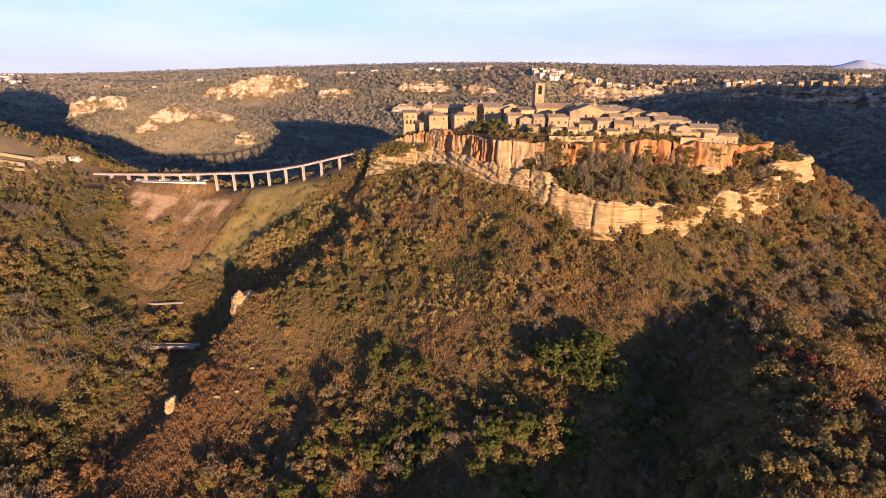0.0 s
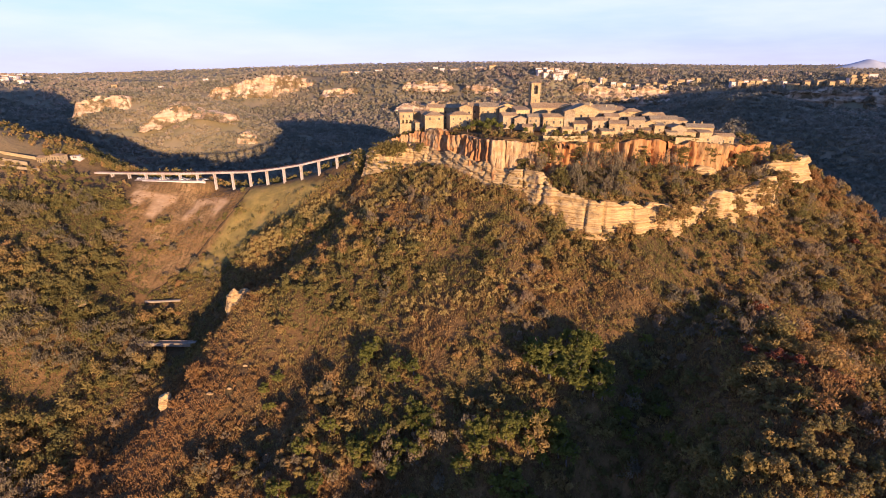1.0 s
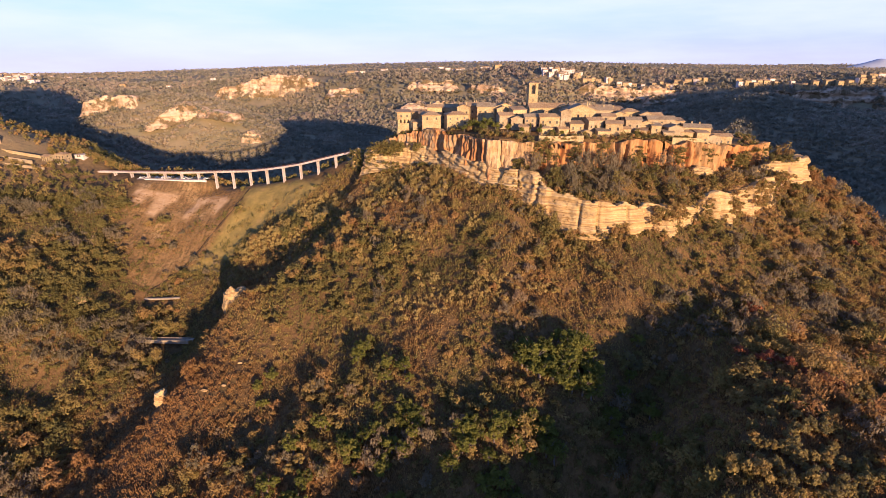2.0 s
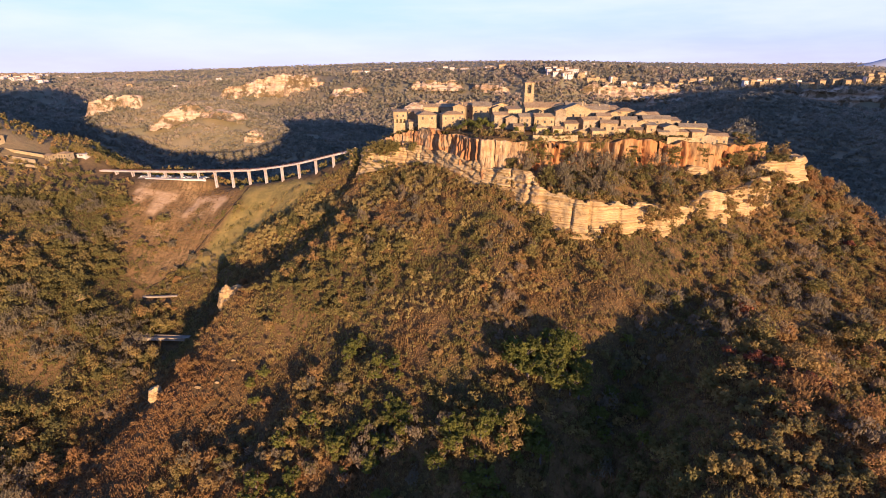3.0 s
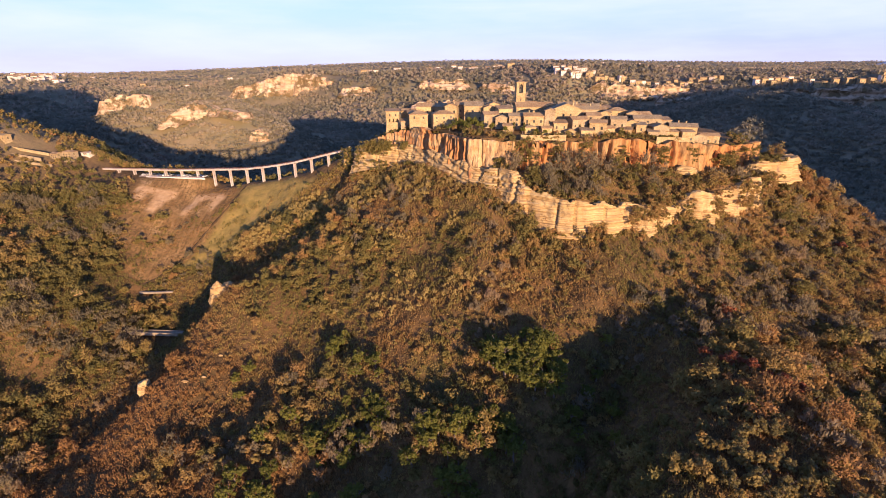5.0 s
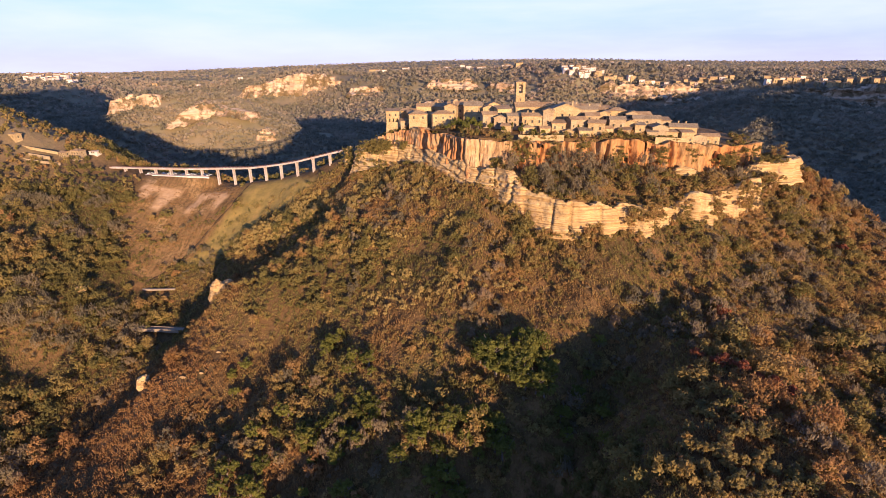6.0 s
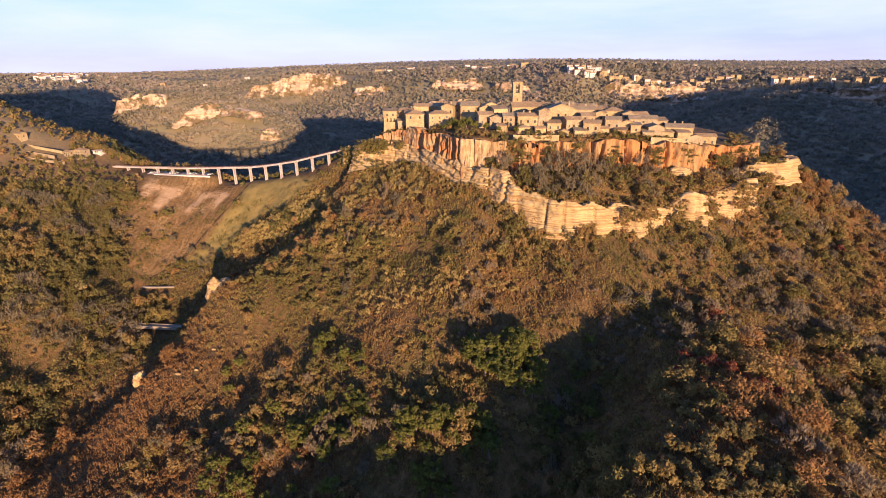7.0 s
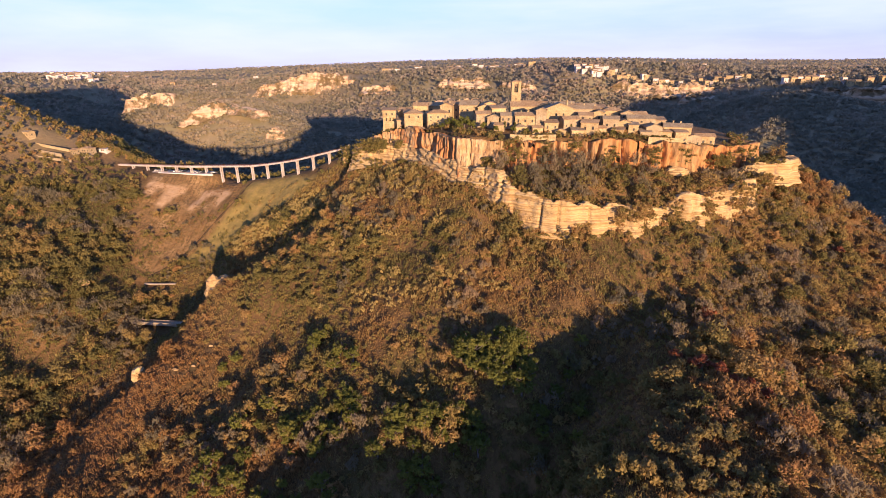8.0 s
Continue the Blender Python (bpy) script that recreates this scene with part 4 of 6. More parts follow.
# ---- woods and brush ----
def leaf_cloud(px, py, pz, rad, tall, count, leaf, tint, rng, upright=0.0, lobes=5, ruffle=0.6):
    """Triangles of leaf clumps for many plants at once: corners, faces and a tint for each corner."""
    n = len(px)
    m = n * count
    own = np.repeat(np.arange(n), count)
    up = rng.randn(n, lobes, 3)
    up[:, :, 2] = np.abs(up[:, :, 2]) - 0.25
    up /= np.linalg.norm(up, axis=2)[:, :, None]
    lob = up * (0.35 + 0.45 * rng.rand(n, lobes))[:, :, None]
    lob[:, :, 2] += 0.25
    lsz = 1.05 / math.sqrt(lobes) * (0.75 + 0.5 * rng.rand(n, lobes))
    ball = rng.randint(0, lobes, m)
    dirv = rng.randn(m, 3)
    dirv[:, 2] = np.abs(dirv[:, 2]) * 1.1 - 0.35
    dirv /= np.linalg.norm(dirv, axis=1)[:, None]
    c = lob[own, ball] + dirv * (lsz[own, ball] * (0.5 + 0.55 * rng.rand(m)))[:, None]
    c[:, 2] = np.maximum(c[:, 2], -0.25)
    c *= np.stack([rad, rad, tall], 1)[own]
    c += np.stack([px, py, pz + tall * 0.35], 1)[own]
    nr = dirv + rng.randn(m, 3) * ruffle
    nr /= np.linalg.norm(nr, axis=1)[:, None]
    t1 = np.cross(nr, rng.randn(m, 3))
    if upright:
        t1 = t1 * (1 - upright) + np.array([0, 0, upright]) + rng.randn(m, 3) * 0.2
    t1 /= np.linalg.norm(t1, axis=1)[:, None] + 1e-9
    t2 = np.cross(nr, t1)
    t2 /= np.linalg.norm(t2, axis=1)[:, None] + 1e-9
    sz = (leaf[own] * (0.6 + 0.8 * rng.rand(m)))[:, None]
    wide = 1.0 - 0.6 * upright
    tri = np.stack([c + t1 * sz * (1 + 0.8 * upright), c - t1 * sz * 0.5 + t2 * sz * 0.8 * wide, c - t1 * sz * 0.5 - t2 * sz * 0.8 * wide], 1)
    return tri.reshape(-1, 3), np.repeat(tint[own], 3)


def stalks(px, py, pz, slope_x, slope_y, reach, tall, wide, count, tint, rng):
    """Upright twigs and blades of brush, standing in loose tufts: corners and a tint for each corner."""
    n = len(px)
    m = n * count
    own = np.repeat(np.arange(n), count)
    dx, dy = (rng.rand(m) - 0.5) * 2 * reach, (rng.rand(m) - 0.5) * 2 * reach
    h = tall[own] * (0.45 + 0.75 * rng.rand(m))
    base = np.stack([px[own] + dx, py[own] + dy, pz[own] + dx * slope_x[own] + dy * slope_y[own]], 1)
    a = rng.rand(m) * 2 * math.pi
    side = np.stack([np.cos(a), np.sin(a), 0.5 * rng.randn(m)], 1) * (wide * (0.6 + 0.8 * rng.rand(m)))[:, None]
    lean = np.stack([rng.randn(m) * 0.3, rng.randn(m) * 0.3, np.ones(m)], 1) * h[:, None]
    tri = np.stack([base + 0.25 * lean - side, base + 0.55 * lean + side, base + lean], 1)
    return tri.reshape(-1, 3), np.repeat(np.clip(tint[own] + 0.1 * rng.randn(m), 0, 1), 3)


def leaf_mesh(name, mat, clouds):
    v = np.concatenate([p[0] for p in clouds])
    t = np.concatenate([p[1] for p in clouds])
    me = mesh_from(name, v, np.arange(len(v)).reshape(-1, 3), [mat])
    at = me.attributes.new("tint", "FLOAT", "POINT")
    at.data.foreach_set("value", t.astype(np.float32))
    return me


def stuff(name, label, category, mat, clouds):
    return tagged(new(name, leaf_mesh(name, mat, clouds)), label, category, kind="stuff")


def scatter(x0, x1, y0, y1, gap, rng):
    gx2, gy2 = np.meshgrid(np.arange(x0, x1, gap), np.arange(y0, y1, gap))
    x = gx2.ravel() + (rng.rand(gx2.size) - 0.5) * gap * 1.7
    y = gy2.ravel() + (rng.rand(gx2.size) - 0.5) * gap * 1.7
    return x, y


def slope_of(x, y, e=1.5):
    return np.hypot(land(x + e, y) - land(x - e, y), land(x, y + e) - land(x, y - e)) / (2 * e)


def off_faces(x, y):
    """True where a spot is clear of the open side of every bare rock face."""
    ok = np.ones(len(x), bool)
    for line, reach, *_ in FACES:
        p = np.array(line, float)
        for (ax, ay), (bx, by) in zip(p, p[1:]):
            t = np.clip(((x - ax) * (bx - ax) + (y - ay) * (by - ay)) / ((bx - ax) ** 2 + (by - ay) ** 2), 0, 1)
            ex, ey = x - ax - t * (bx - ax), y - ay - t * (by - ay)
            out = ex * (by - ay) - ey * (bx - ax) > 0
            ok &= ~(out & (np.hypot(ex, ey) < reach))
    return ok


def pick(k, *arrays):
    return [a[k] for a in arrays]


rng = np.random.RandomState(7)


def near_ground(gap):
    """Planting spots on the near slopes, clear of the rock, the town, the field and the meadow."""
    x, y = scatter(-345, 345, 80, 352, gap, rng)
    keep = (inside(UPPER, x, y) < -3.5) & (field_mask(x, y) + 0.25 * waves(x, y, 8, 91, 2) < np.where(rng.rand(len(x)) < 0.35, 0.95, 0.4)) & ((meadow_mask(x, y) < 0.5) | (rng.rand(len(x)) < 0.18))
    keep &= (x > -68 - np.maximum(0.853 * y, 1.07 * y - 56)) & (x < 0.853 * y + 85)
    x, y = pick(keep, x, y)
    dl = inside(LOWER, x, y)
    keep = (slope_of(x, y) < np.where(dl < -2, 1.8, 1.35)) & ((dl < -2.0) | (dl > 1.5)) & ~((dl > 0) & (x < 52))
    for px, py, reach in ((-112, 240, 6), (-126, 186, 5), (-207, 250, 4), (-104, 186, 3), (-96, 189, 3), (-92, 200, 3), (-172, 242, 6), (-160, 242, 6), (-150, 242, 6), (-188, 275, 4), (-180, 274, 4), (-170, 275, 4)):
        keep &= np.hypot(x - px, y - py) > reach
    return pick(keep, x, y, dl)


def ridge_x(y):
    """Where the western ridge's crest runs."""
    return np.interp(y, (95, 145, 188, 241, 258, 285, 322), (-155, -140, -124, -109, -80, -57, -50))


def hues(x, y):
    """How dry the growth is: rusty on the western ridge and the eastern slopes, greener in the dips."""
    dry = waves(x, y, 48, 23, 3) + 0.9 * np.exp(-((x - ridge_x(y)) / 28) ** 2) * step(300, 265, y) - 0.8 * np.exp(-((x + 25) / 55) ** 2 - ((y - 140) / 38) ** 2)
    dry = dry - 1.1 * np.exp(-((x + 100) / 32) ** 2 - ((y - 312) / 28) ** 2) - 0.55 * step(-150, -175, x) - 0.75 * step(140, 60, x) * step(205, 235, y) - 0.7 * np.exp(-((x + 15) / 50) ** 2 - ((y - 270) / 45) ** 2) - 0.3 * (inside(LOWER, x, y) > 3) - 0.4 * step(140, 190, x) - 0.6 * np.exp(-((x - 62) / 30) ** 2 - ((y - 125) / 40) ** 2) + 0.35 * np.exp(-((x - 5) / 55) ** 2 - ((y - 180) / 26) ** 2) - 0.6 * step(105, 125, x) * step(165, 140, y)
    # the tint's last term pales the front slope: sunlight put into leaf colour
    return dry, np.clip(0.45 + 0.32 * dry + 0.1 * rng.randn(len(x)) + 0.16 * step(95, 45, x) * step(185, 220, y) * step(-135, -110, x), 0, 1)


def thicket(x, y, dl):
    """How closely trees stand."""
    cover = 1.15 * waves(x, y, 26, 21, 2) - 0.1 + 1.0 * (dl > 4) + 0.75 * step(-150, -175, x) * step(205, 235, y) + 1.1 * np.exp(-((x - 68) / 32) ** 2 - ((y - 128) / 42) ** 2)
    cover -= 0.8 * np.exp(-((x + 16) / 30) ** 2 - ((y - 298) / 20) ** 2)
    cover -= 0.7 * np.exp(-((x + 82) / 24) ** 2 - ((y - 312) / 24) ** 2)
    cover += 0.5 * step(-50, -80, x) * step(185, 150, y)
    cover += 0.85 * step(-138, -160, x - 0.12 * (y - 200)) * step(262, 235, y)
    cover += 0.75 * step(105, 150, x) + 0.5 * step(165, 200, x) + 0.9 * np.exp(-((x - 20) / 60) ** 2 - ((y - 240) / 30) ** 2) + 0.5 * np.exp(-((x + 18) / 38) ** 2 - ((y - 270) / 38) ** 2)
    cover -= 0.7 * np.exp(-((x - ridge_x(y) + 6) / 18) ** 2) + 0.4 * np.exp(-((x - 122) / 24) ** 2 - ((y - 126) / 22) ** 2)
    cover -= 0.9 * step(2, -6, x - ridge_x(y)) * step(-26, -18, x - ridge_x(y)) * step(235, 260, y)
    return np.maximum(cover, 0.9 * np.exp(-((x - 2) / 42) ** 2 - ((y - 272) / 36) ** 2) - 0.35 + 0.5 * waves(x, y, 12, 22, 2))


# low cover
x, y, dl = near_ground(1.9)
dry, tint = hues(x, y)
tall = 1.25 + 0.5 * rng.rand(len(x)) + 0.75 * waves(x, y, 6, 78, 3) + 0.35 * waves(x, y, 24, 79, 2)
tall = np.maximum(tall, 0.45)
z = land(x, y)
rise_x, rise_y = land(x + 1, y) - z, land(x, y + 1) - z
brush = dry + 0.35 * rng.randn(len(x)) > -0.2
tint = np.clip(np.where(brush, tint, tint + 0.1) + 0.12 * waves(x, y, 9, 80, 2), 0.05, 0.9)
for sel, mat, nm, lb in ((brush, LEAF_BROWN, "dry_brush", "dense dry brown brush covering the slope"), (~brush, LEAF, "undergrowth", "olive and ochre bushes covering the slope")):
    k = np.nonzero(sel)[0]
    stuff(nm, lb, "bushes", mat, [stalks(x[k], y[k], z[k] - 0.1, rise_x[k], rise_y[k], 1.25, tall[k], 0.27, 14, tint[k], rng)])
# taller shrubs and saplings standing out of the open brush
x, y, dl = near_ground(3.9)
keep = (thicket(x, y, dl) < 0.25) & (waves(x, y, 17, 77, 2) + 0.5 * rng.randn(len(x)) > 0.05)
x, y, dl = pick(keep, x, y, dl)
dry, tint = hues(x, y)
r = 0.8 + 1.3 * rng.rand(len(x)) ** 1.6
tall = r * (1.1 + 0.7 * rng.rand(len(x)))
brush = dry + 0.3 * rng.randn(len(x)) > 0.0
saplings = [(leaf_cloud(x[k], y[k], land(x[k], y[k]), r[k], tall[k], 52, 0.3 + 0.05 * r[k], np.clip(tint[k] + 0.1 * rng.randn(len(k)), 0, 1), rng, 0.5, 7)) for k in (np.nonzero(brush)[0], np.nonzero(~brush)[0])]
stuff("saplings", "brown half-bare saplings above the brush", "bushes", LEAF_BROWN, saplings[:1])
stuff("young_shrubs", "olive shrubs above the brush", "bushes", LEAF, saplings[1:])
# shrubs on the rock slope, over the rims and at the cliffs' feet
x, y = scatter(-58, 60, 245, 340, 3.0, rng)
dl = inside(LOWER, x, y)
keep = (dl > -4) & (inside(UPPER, x, y) < -1) & (x < 46) & (waves(x, y, 13, 71, 3) > 0.32)
x, y = pick(keep, x, y)
zz = np.interp(np.clip(dl[keep] / np.maximum(dl[keep] - inside(UPPER, x, y), 1), 0, 1), (0, 1), (0, 1))
zz = np.maximum(land(x, y), (128 + 0 * x) + (148 - 128) * zz)
r = 0.7 + 0.9 * rng.rand(len(x))
slope_shrubs = [leaf_cloud(x, y, zz, r, r * 1.1, 46, 0.36 + 0.05 * r, np.clip(0.55 + 0.2 * rng.randn(len(x)), 0, 1), rng, 0.2)]
x, y = scatter(-56, 46, 248, 335, 2.3, rng)
dl = inside(LOWER, x, y)
keep = (dl > -9) & (dl < 0.3 + 2.6 * waves(x, y, 10, 74, 2) + 2.2 * np.exp(-((x + 8) / 14) ** 2))
x, y = pick(keep, x, y)
r = 1.2 + 1.3 * rng.rand(len(x))
slope_shrubs.append(leaf_cloud(x, y, np.maximum(land(x, y) - 0.3, np.interp(x, (-50, -41, -24, -9, 3, 14, 28, 40), (133, 137, 138.5, 140, 140, 137, 135, 133)) * (dl[keep] > 0)), r, r * 1.1, 60, 0.3 + 0.05 * r, np.clip(0.52 + 0.2 * rng.randn(len(x)), 0, 0.85), rng, 0.4, 8))
x, y = scatter(40, 240, 235, 310, 2.4, rng)
dl = inside(LOWER, x, y)
keep = (dl > 0.5 - 3.5 * np.exp(-((x - 128) / 20) ** 2)) & (dl < 7) & (waves(x, y, 14, 72, 2) > -0.45)
x, y = pick(keep, x, y)
r = 1.3 + 1.5 * rng.rand(len(x)) + 1.0 * np.exp(-((x - 128) / 22) ** 2)
slope_shrubs.append(leaf_cloud(x, y, land(x, y) - 0.4 - 1.6 * np.exp(-((x - 128) / 22) ** 2), r, r * 1.2, 60, 0.36 + 0.05 * r, np.clip(0.45 + 0.2 * rng.randn(len(x)), 0, 1), rng, 0.15))
x, y = scatter(20, 240, 225, 310, 3.4, rng)
dl = inside(LOWER, x, y)
keep = (dl < -3.5) & (dl > -10) & (waves(x, y, 11, 73, 2) > -0.1)
x, y = pick(keep, x, y)
r = 1.5 + 1.4 * rng.rand(len(x))
slope_shrubs.append(leaf_cloud(x, y, land(x, y) - 0.3, r, r * 1.3, 90, 0.34 + 0.04 * r, np.clip(0.45 + 0.2 * rng.randn(len(x)), 0, 1), rng, 0.1, 8))
for px, py, wid, z0, z1, n in ((128, 249, 9, 126, 136, 70), (118, 246, 4, 124, 132, 22), (146, 254, 5, 124, 134, 24), (166, 263, 6, 124, 138, 40), (186, 274, 7, 126, 141, 56), (203, 286, 9, 132, 143, 60), (98, 240, 5, 118, 124, 24), (72, 238, 6, 117, 122, 26)):
    x, zz = px + rng.randn(n) * wid * 0.5, z0 + (z1 - z0) * rng.rand(n)
    y = py + (x - px) * 0.45 - 1.5 - 3.0 * (z1 - zz) / (z1 - z0) + rng.randn(n) * 0.8
    r = 1.0 + 1.2 * rng.rand(n)
    slope_shrubs.append(leaf_cloud(x, y, np.maximum(zz, land(x, y)) - 0.8, r, r * 1.2, 70, 0.3 + 0.05 * r, np.clip(0.5 + 0.15 * rng.randn(n), 0, 0.8), rng, 0.25, 8))
stuff("rock_shrubs", "olive and brown shrubs rooted in the rock slope", "bushes", LEAF, slope_shrubs)
# golden shrubs on the slope under the town gate, coloured paler to replace missing sunlight
x, y = scatter(-52, 24, 268, 322, 2.7, rng)
keep = (inside(LOWER, x, y) < 0) & (x > ridge_x(y) + 6) & (waves(x, y, 12, 75, 2) + 0.012 * (y - 290) > -0.35)
x, y = pick(keep, x, y)
x2, y2 = scatter(-140, -58, 284, 342, 2.6, rng)
x2, y2 = pick(inside([(-124, 288), (-102, 294), (-74, 300), (-60, 336), (-84, 339), (-110, 314), (-137, 313)], x2, y2) > 0, x2, y2)
x3, y3 = scatter(-42, 66, 206, 270, 4.0, rng)
x3, y3 = pick((inside(LOWER, x3, y3) < -4) & (waves(x3, y3, 15, 76, 2) > 0.12), x3, y3)
x, y = np.r_[x, x2, x3], np.r_[y, y2, y3]
r = 1.1 + 1.6 * rng.rand(len(x)) ** 1.6
stuff("golden_shrubs", "golden olive shrubs on the slope below the town gate", "bushes", LEAF_STRAW, [leaf_cloud(x, y, land(x, y) - 0.2, r, r * 1.25, 86, 0.27 + 0.04 * r, np.clip(0.7 + 0.16 * rng.randn(len(x)), 0.2, 1), rng, 0.8, 8)])
# small trees and tall shrubs, in clumps with open brush between them
def wood(gap, lo, hi, more, flat, rise, count, leaf, lobes, need):
    """One storey of the woods: spots, sizes and kinds of its plants, as three bodies of leaves."""
    x, y, dl = near_ground(gap)
    dry, tint = hues(x, y)
    cover = thicket(x, y, dl)
    keep = (cover + 0.3 * rng.randn(len(x)) > need) & ((dl < 0) | (inside(UPPER, x, y) < -6)) & ~((dl > 0) & (x < 54))
    x, y, dl, dry, tint, cover = pick(keep, x, y, dl, dry, tint, cover)
    clump = waves(x, y, 11, 24, 2)
    r = lo + (hi - lo) * rng.rand(len(x)) ** 1.8 + more * np.clip(cover + 0.6 * clump, 0, 1)
    r = np.where((dl < 0) & (dl > -12) & (x < 60), r * 0.6, r)
    tall = np.maximum(r * (flat + rise * rng.rand(len(x)) + 0.25 * (dl > 2)) + 0.35 * clump, 0.9)
    bench = np.where(x < 135, 1.25, 0.6 + 0.4 * step(-4, -22, inside(UPPER, x, y)))
    west = step(-150, -190, x) * (1 + step(262, 235, y)) + 1.2 * step(120, 140, x) * step(205, 185, y)
    r, tall = r * (1 + 0.25 * west), tall * np.where(dl > 0, bench, 1 + 0.25 * west)
    tint = np.clip(tint + 0.02 + 0.2 * rng.randn(len(x)) - 0.12 * waves(x, y, 35, 27, 2), 0, 0.85)
    brush = dry + 0.3 * rng.randn(len(x)) > 0.35
    bare = ~brush & (waves(x, y, 22, 25, 3) + 0.45 * (dl > 2) + 0.3 * step(120, 180, x) + 0.35 * rng.randn(len(x)) > 0.45)
    out = []
    for sel, up in ((brush, 0.65), (bare, 0.7), (~brush & ~bare, 0.42)):
        k = np.nonzero(sel)[0]
        out.append(leaf_cloud(x[k], y[k], land(x[k], y[k]), r[k], tall[k], count, leaf + 0.035 * r[k], tint[k], rng, up, lobes))
    return out


# the shrub layer, and the taller trees that stand out of it
storeys = list(zip(wood(4.2, 1.1, 2.4, 0.5, 0.6, 0.45, 105, 0.30, 9, 0.1), wood(7.4, 2.2, 5.0, 1.0, 0.9, 0.45, 250, 0.39, 9, 0.28)))
for clouds, mat, nm, lb in zip(storeys, (LEAF_BROWN, LEAF_BARE, LEAF), ("bare_shrubs", "bare_trees", "woodland"), ("half-bare brown shrubs and saplings on the slope", "grey-brown leafless small trees on the slope", "mixed autumn trees in olive and ochre on the slope")):
    stuff(nm, lb, "bushes", mat, list(clouds))


# ---- single trees ----
def limb(bm, a, b2, r0, r1, n=5):
    a, b2 = Vector(a), Vector(b2)
    d = (b2 - a).normalized()
    u = d.orthogonal().normalized()
    v = d.cross(u)
    ring = [[bm.verts.new(p + (u * math.cos(2 * math.pi * i / n) + v * math.sin(2 * math.pi * i / n)) * r) for i in range(n)] for p, r in ((a, r0), (b2, r1))]
    for i in range(n):
        bm.faces.new((ring[0][i], ring[0][(i + 1) % n], ring[1][(i + 1) % n], ring[1][i]))


def tree(size, tall, mat, tint, seed, label, leaves=900):
    """A tree of that crown radius and height: tapered trunk with limbs, and a lobed crown of leaf clumps."""
    rg = np.random.RandomState(seed)
    top = new("tree")
    bm = bmesh.new()
    h = tall * 0.45
    limb(bm, (0, 0, -0.8), (0.1, 0.05, h), 0.05 * tall, 0.03 * tall, 7)
    for k in range(7):
        a = k * 2.4 + rg.rand()
        e = size * (0.5 + 0.3 * rg.rand())
        mid_p = (e * 0.45 * math.cos(a), e * 0.45 * math.sin(a), h + tall * 0.14)
        limb(bm, (0.1, 0.05, h * (0.7 + 0.04 * k)), mid_p, 0.022 * tall, 0.014 * tall)
        limb(bm, mid_p, (e * math.cos(a + 0.3), e * math.sin(a + 0.3), h + tall * (0.25 + 0.25 * rg.rand())), 0.014 * tall, 0.005 * tall)
    part("trunk", bm, BARK, top)
    one = np.ones(1)
    cloud = leaf_cloud(one * 0, one * 0, one * tall * 0.16, one * size, one * tall * 0.56, leaves, one * 0.3, one * tint, rg, 0.03, 24)
    cr = new("crown", leaf_mesh("crown", mat, [cloud]))
    cr.parent = top
    return tagged(top, label, "tree", "trees on the near slopes")


KINDS = [(tree(3.4, 6.0, LEAF_GREEN, 0.45, 1, "broad oak with dark green leaves on the slope"), 0),
         (tree(2.6, 5.2, LEAF_GREEN, 0.6, 2, "young oak with olive green leaves on the slope"), 0),
         (tree(4.0, 6.6, LEAF_GREEN, 0.35, 3, "large spreading oak with dark green crown"), 0),
         (tree(2.6, 5.0, LEAF_GOLD, 0.45, 4, "autumn tree with ochre leaves on the spur"), 1),
         (tree(3.0, 5.6, LEAF_GOLD, 0.2, 5, "autumn tree with rusty brown leaves"), 1),
         (tree(2.2, 4.6, LEAF_GOLD, 0.7, 6, "small autumn tree with yellow-green leaves"), 1),
         (tree(2.4, 4.4, LEAF_RED, 0.5, 8, "red-leaved tree among brown brush"), 2),
         (tree(0.95, 7.5, LEAF_GREEN, 0.1, 9, "slim dark green cypress beside the houses", 600), 3)]
used = set()


def plant(k, px, py, scale=1.0):
    ob = KINDS[k][0]
    m = pose(px, py, height(px, py) - 0.3, 0, 0, random.uniform(0, 360)) @ Matrix.Diagonal((scale, scale, scale * random.uniform(0.9, 1.15), 1))
    if k in used:
        c = copy_thing(ob, Matrix())
        c.matrix_basis = m
    else:
        used.add(k)
        ob.matrix_basis = m


def grove(cx, cy, rx, ry, n, kinds, lo=0.85, hi=1.5, crest=False):
    """n trees within an oval; crest: only on the sunny side of the spur's edge."""
    while n:
        a, q = random.uniform(0, 2 * math.pi), math.sqrt(random.random())
        px, py = cx + rx * q * math.cos(a), cy + ry * q * math.sin(a)
        if crest and px < 93 + 0.73 * (py - 107):
            continue
        plant(random.choice(kinds), px, py, random.uniform(lo, hi))
        n -= 1


random.seed(11)
GREEN, AUTUMN = (0, 1, 2), (3, 5, 3, 5, 4)
grove(54, 171, 15, 12, 24, GREEN, 1.2, 1.9)
grove(44, 148, 9, 8, 12, GREEN, 1.0, 1.6)
grove(24, 140, 14, 12, 10, GREEN, 1.0, 1.6)        # oaks at the head of the gully
grove(66, 163, 8, 7, 9, GREEN)
grove(82, 150, 9, 16, 7, GREEN)        # dark trees in the shaded gully
grove(-12, 180, 7, 9, 5, GREEN, 1.0, 1.4)
grove(92, 178, 7, 9, 6, (0, 1, 4))
grove(18, 150, 6, 8, 8, GREEN)          # oaks standing out of the shade
grove(-16, 152, 16, 14, 24, GREEN)      # oak wood low on the slope
grove(-45, 152, 16, 12, 12, (0, 1, 5, 3))
grove(-20, 122, 22, 10, 12, GREEN)
grove(-52, 135, 14, 12, 10, GREEN)
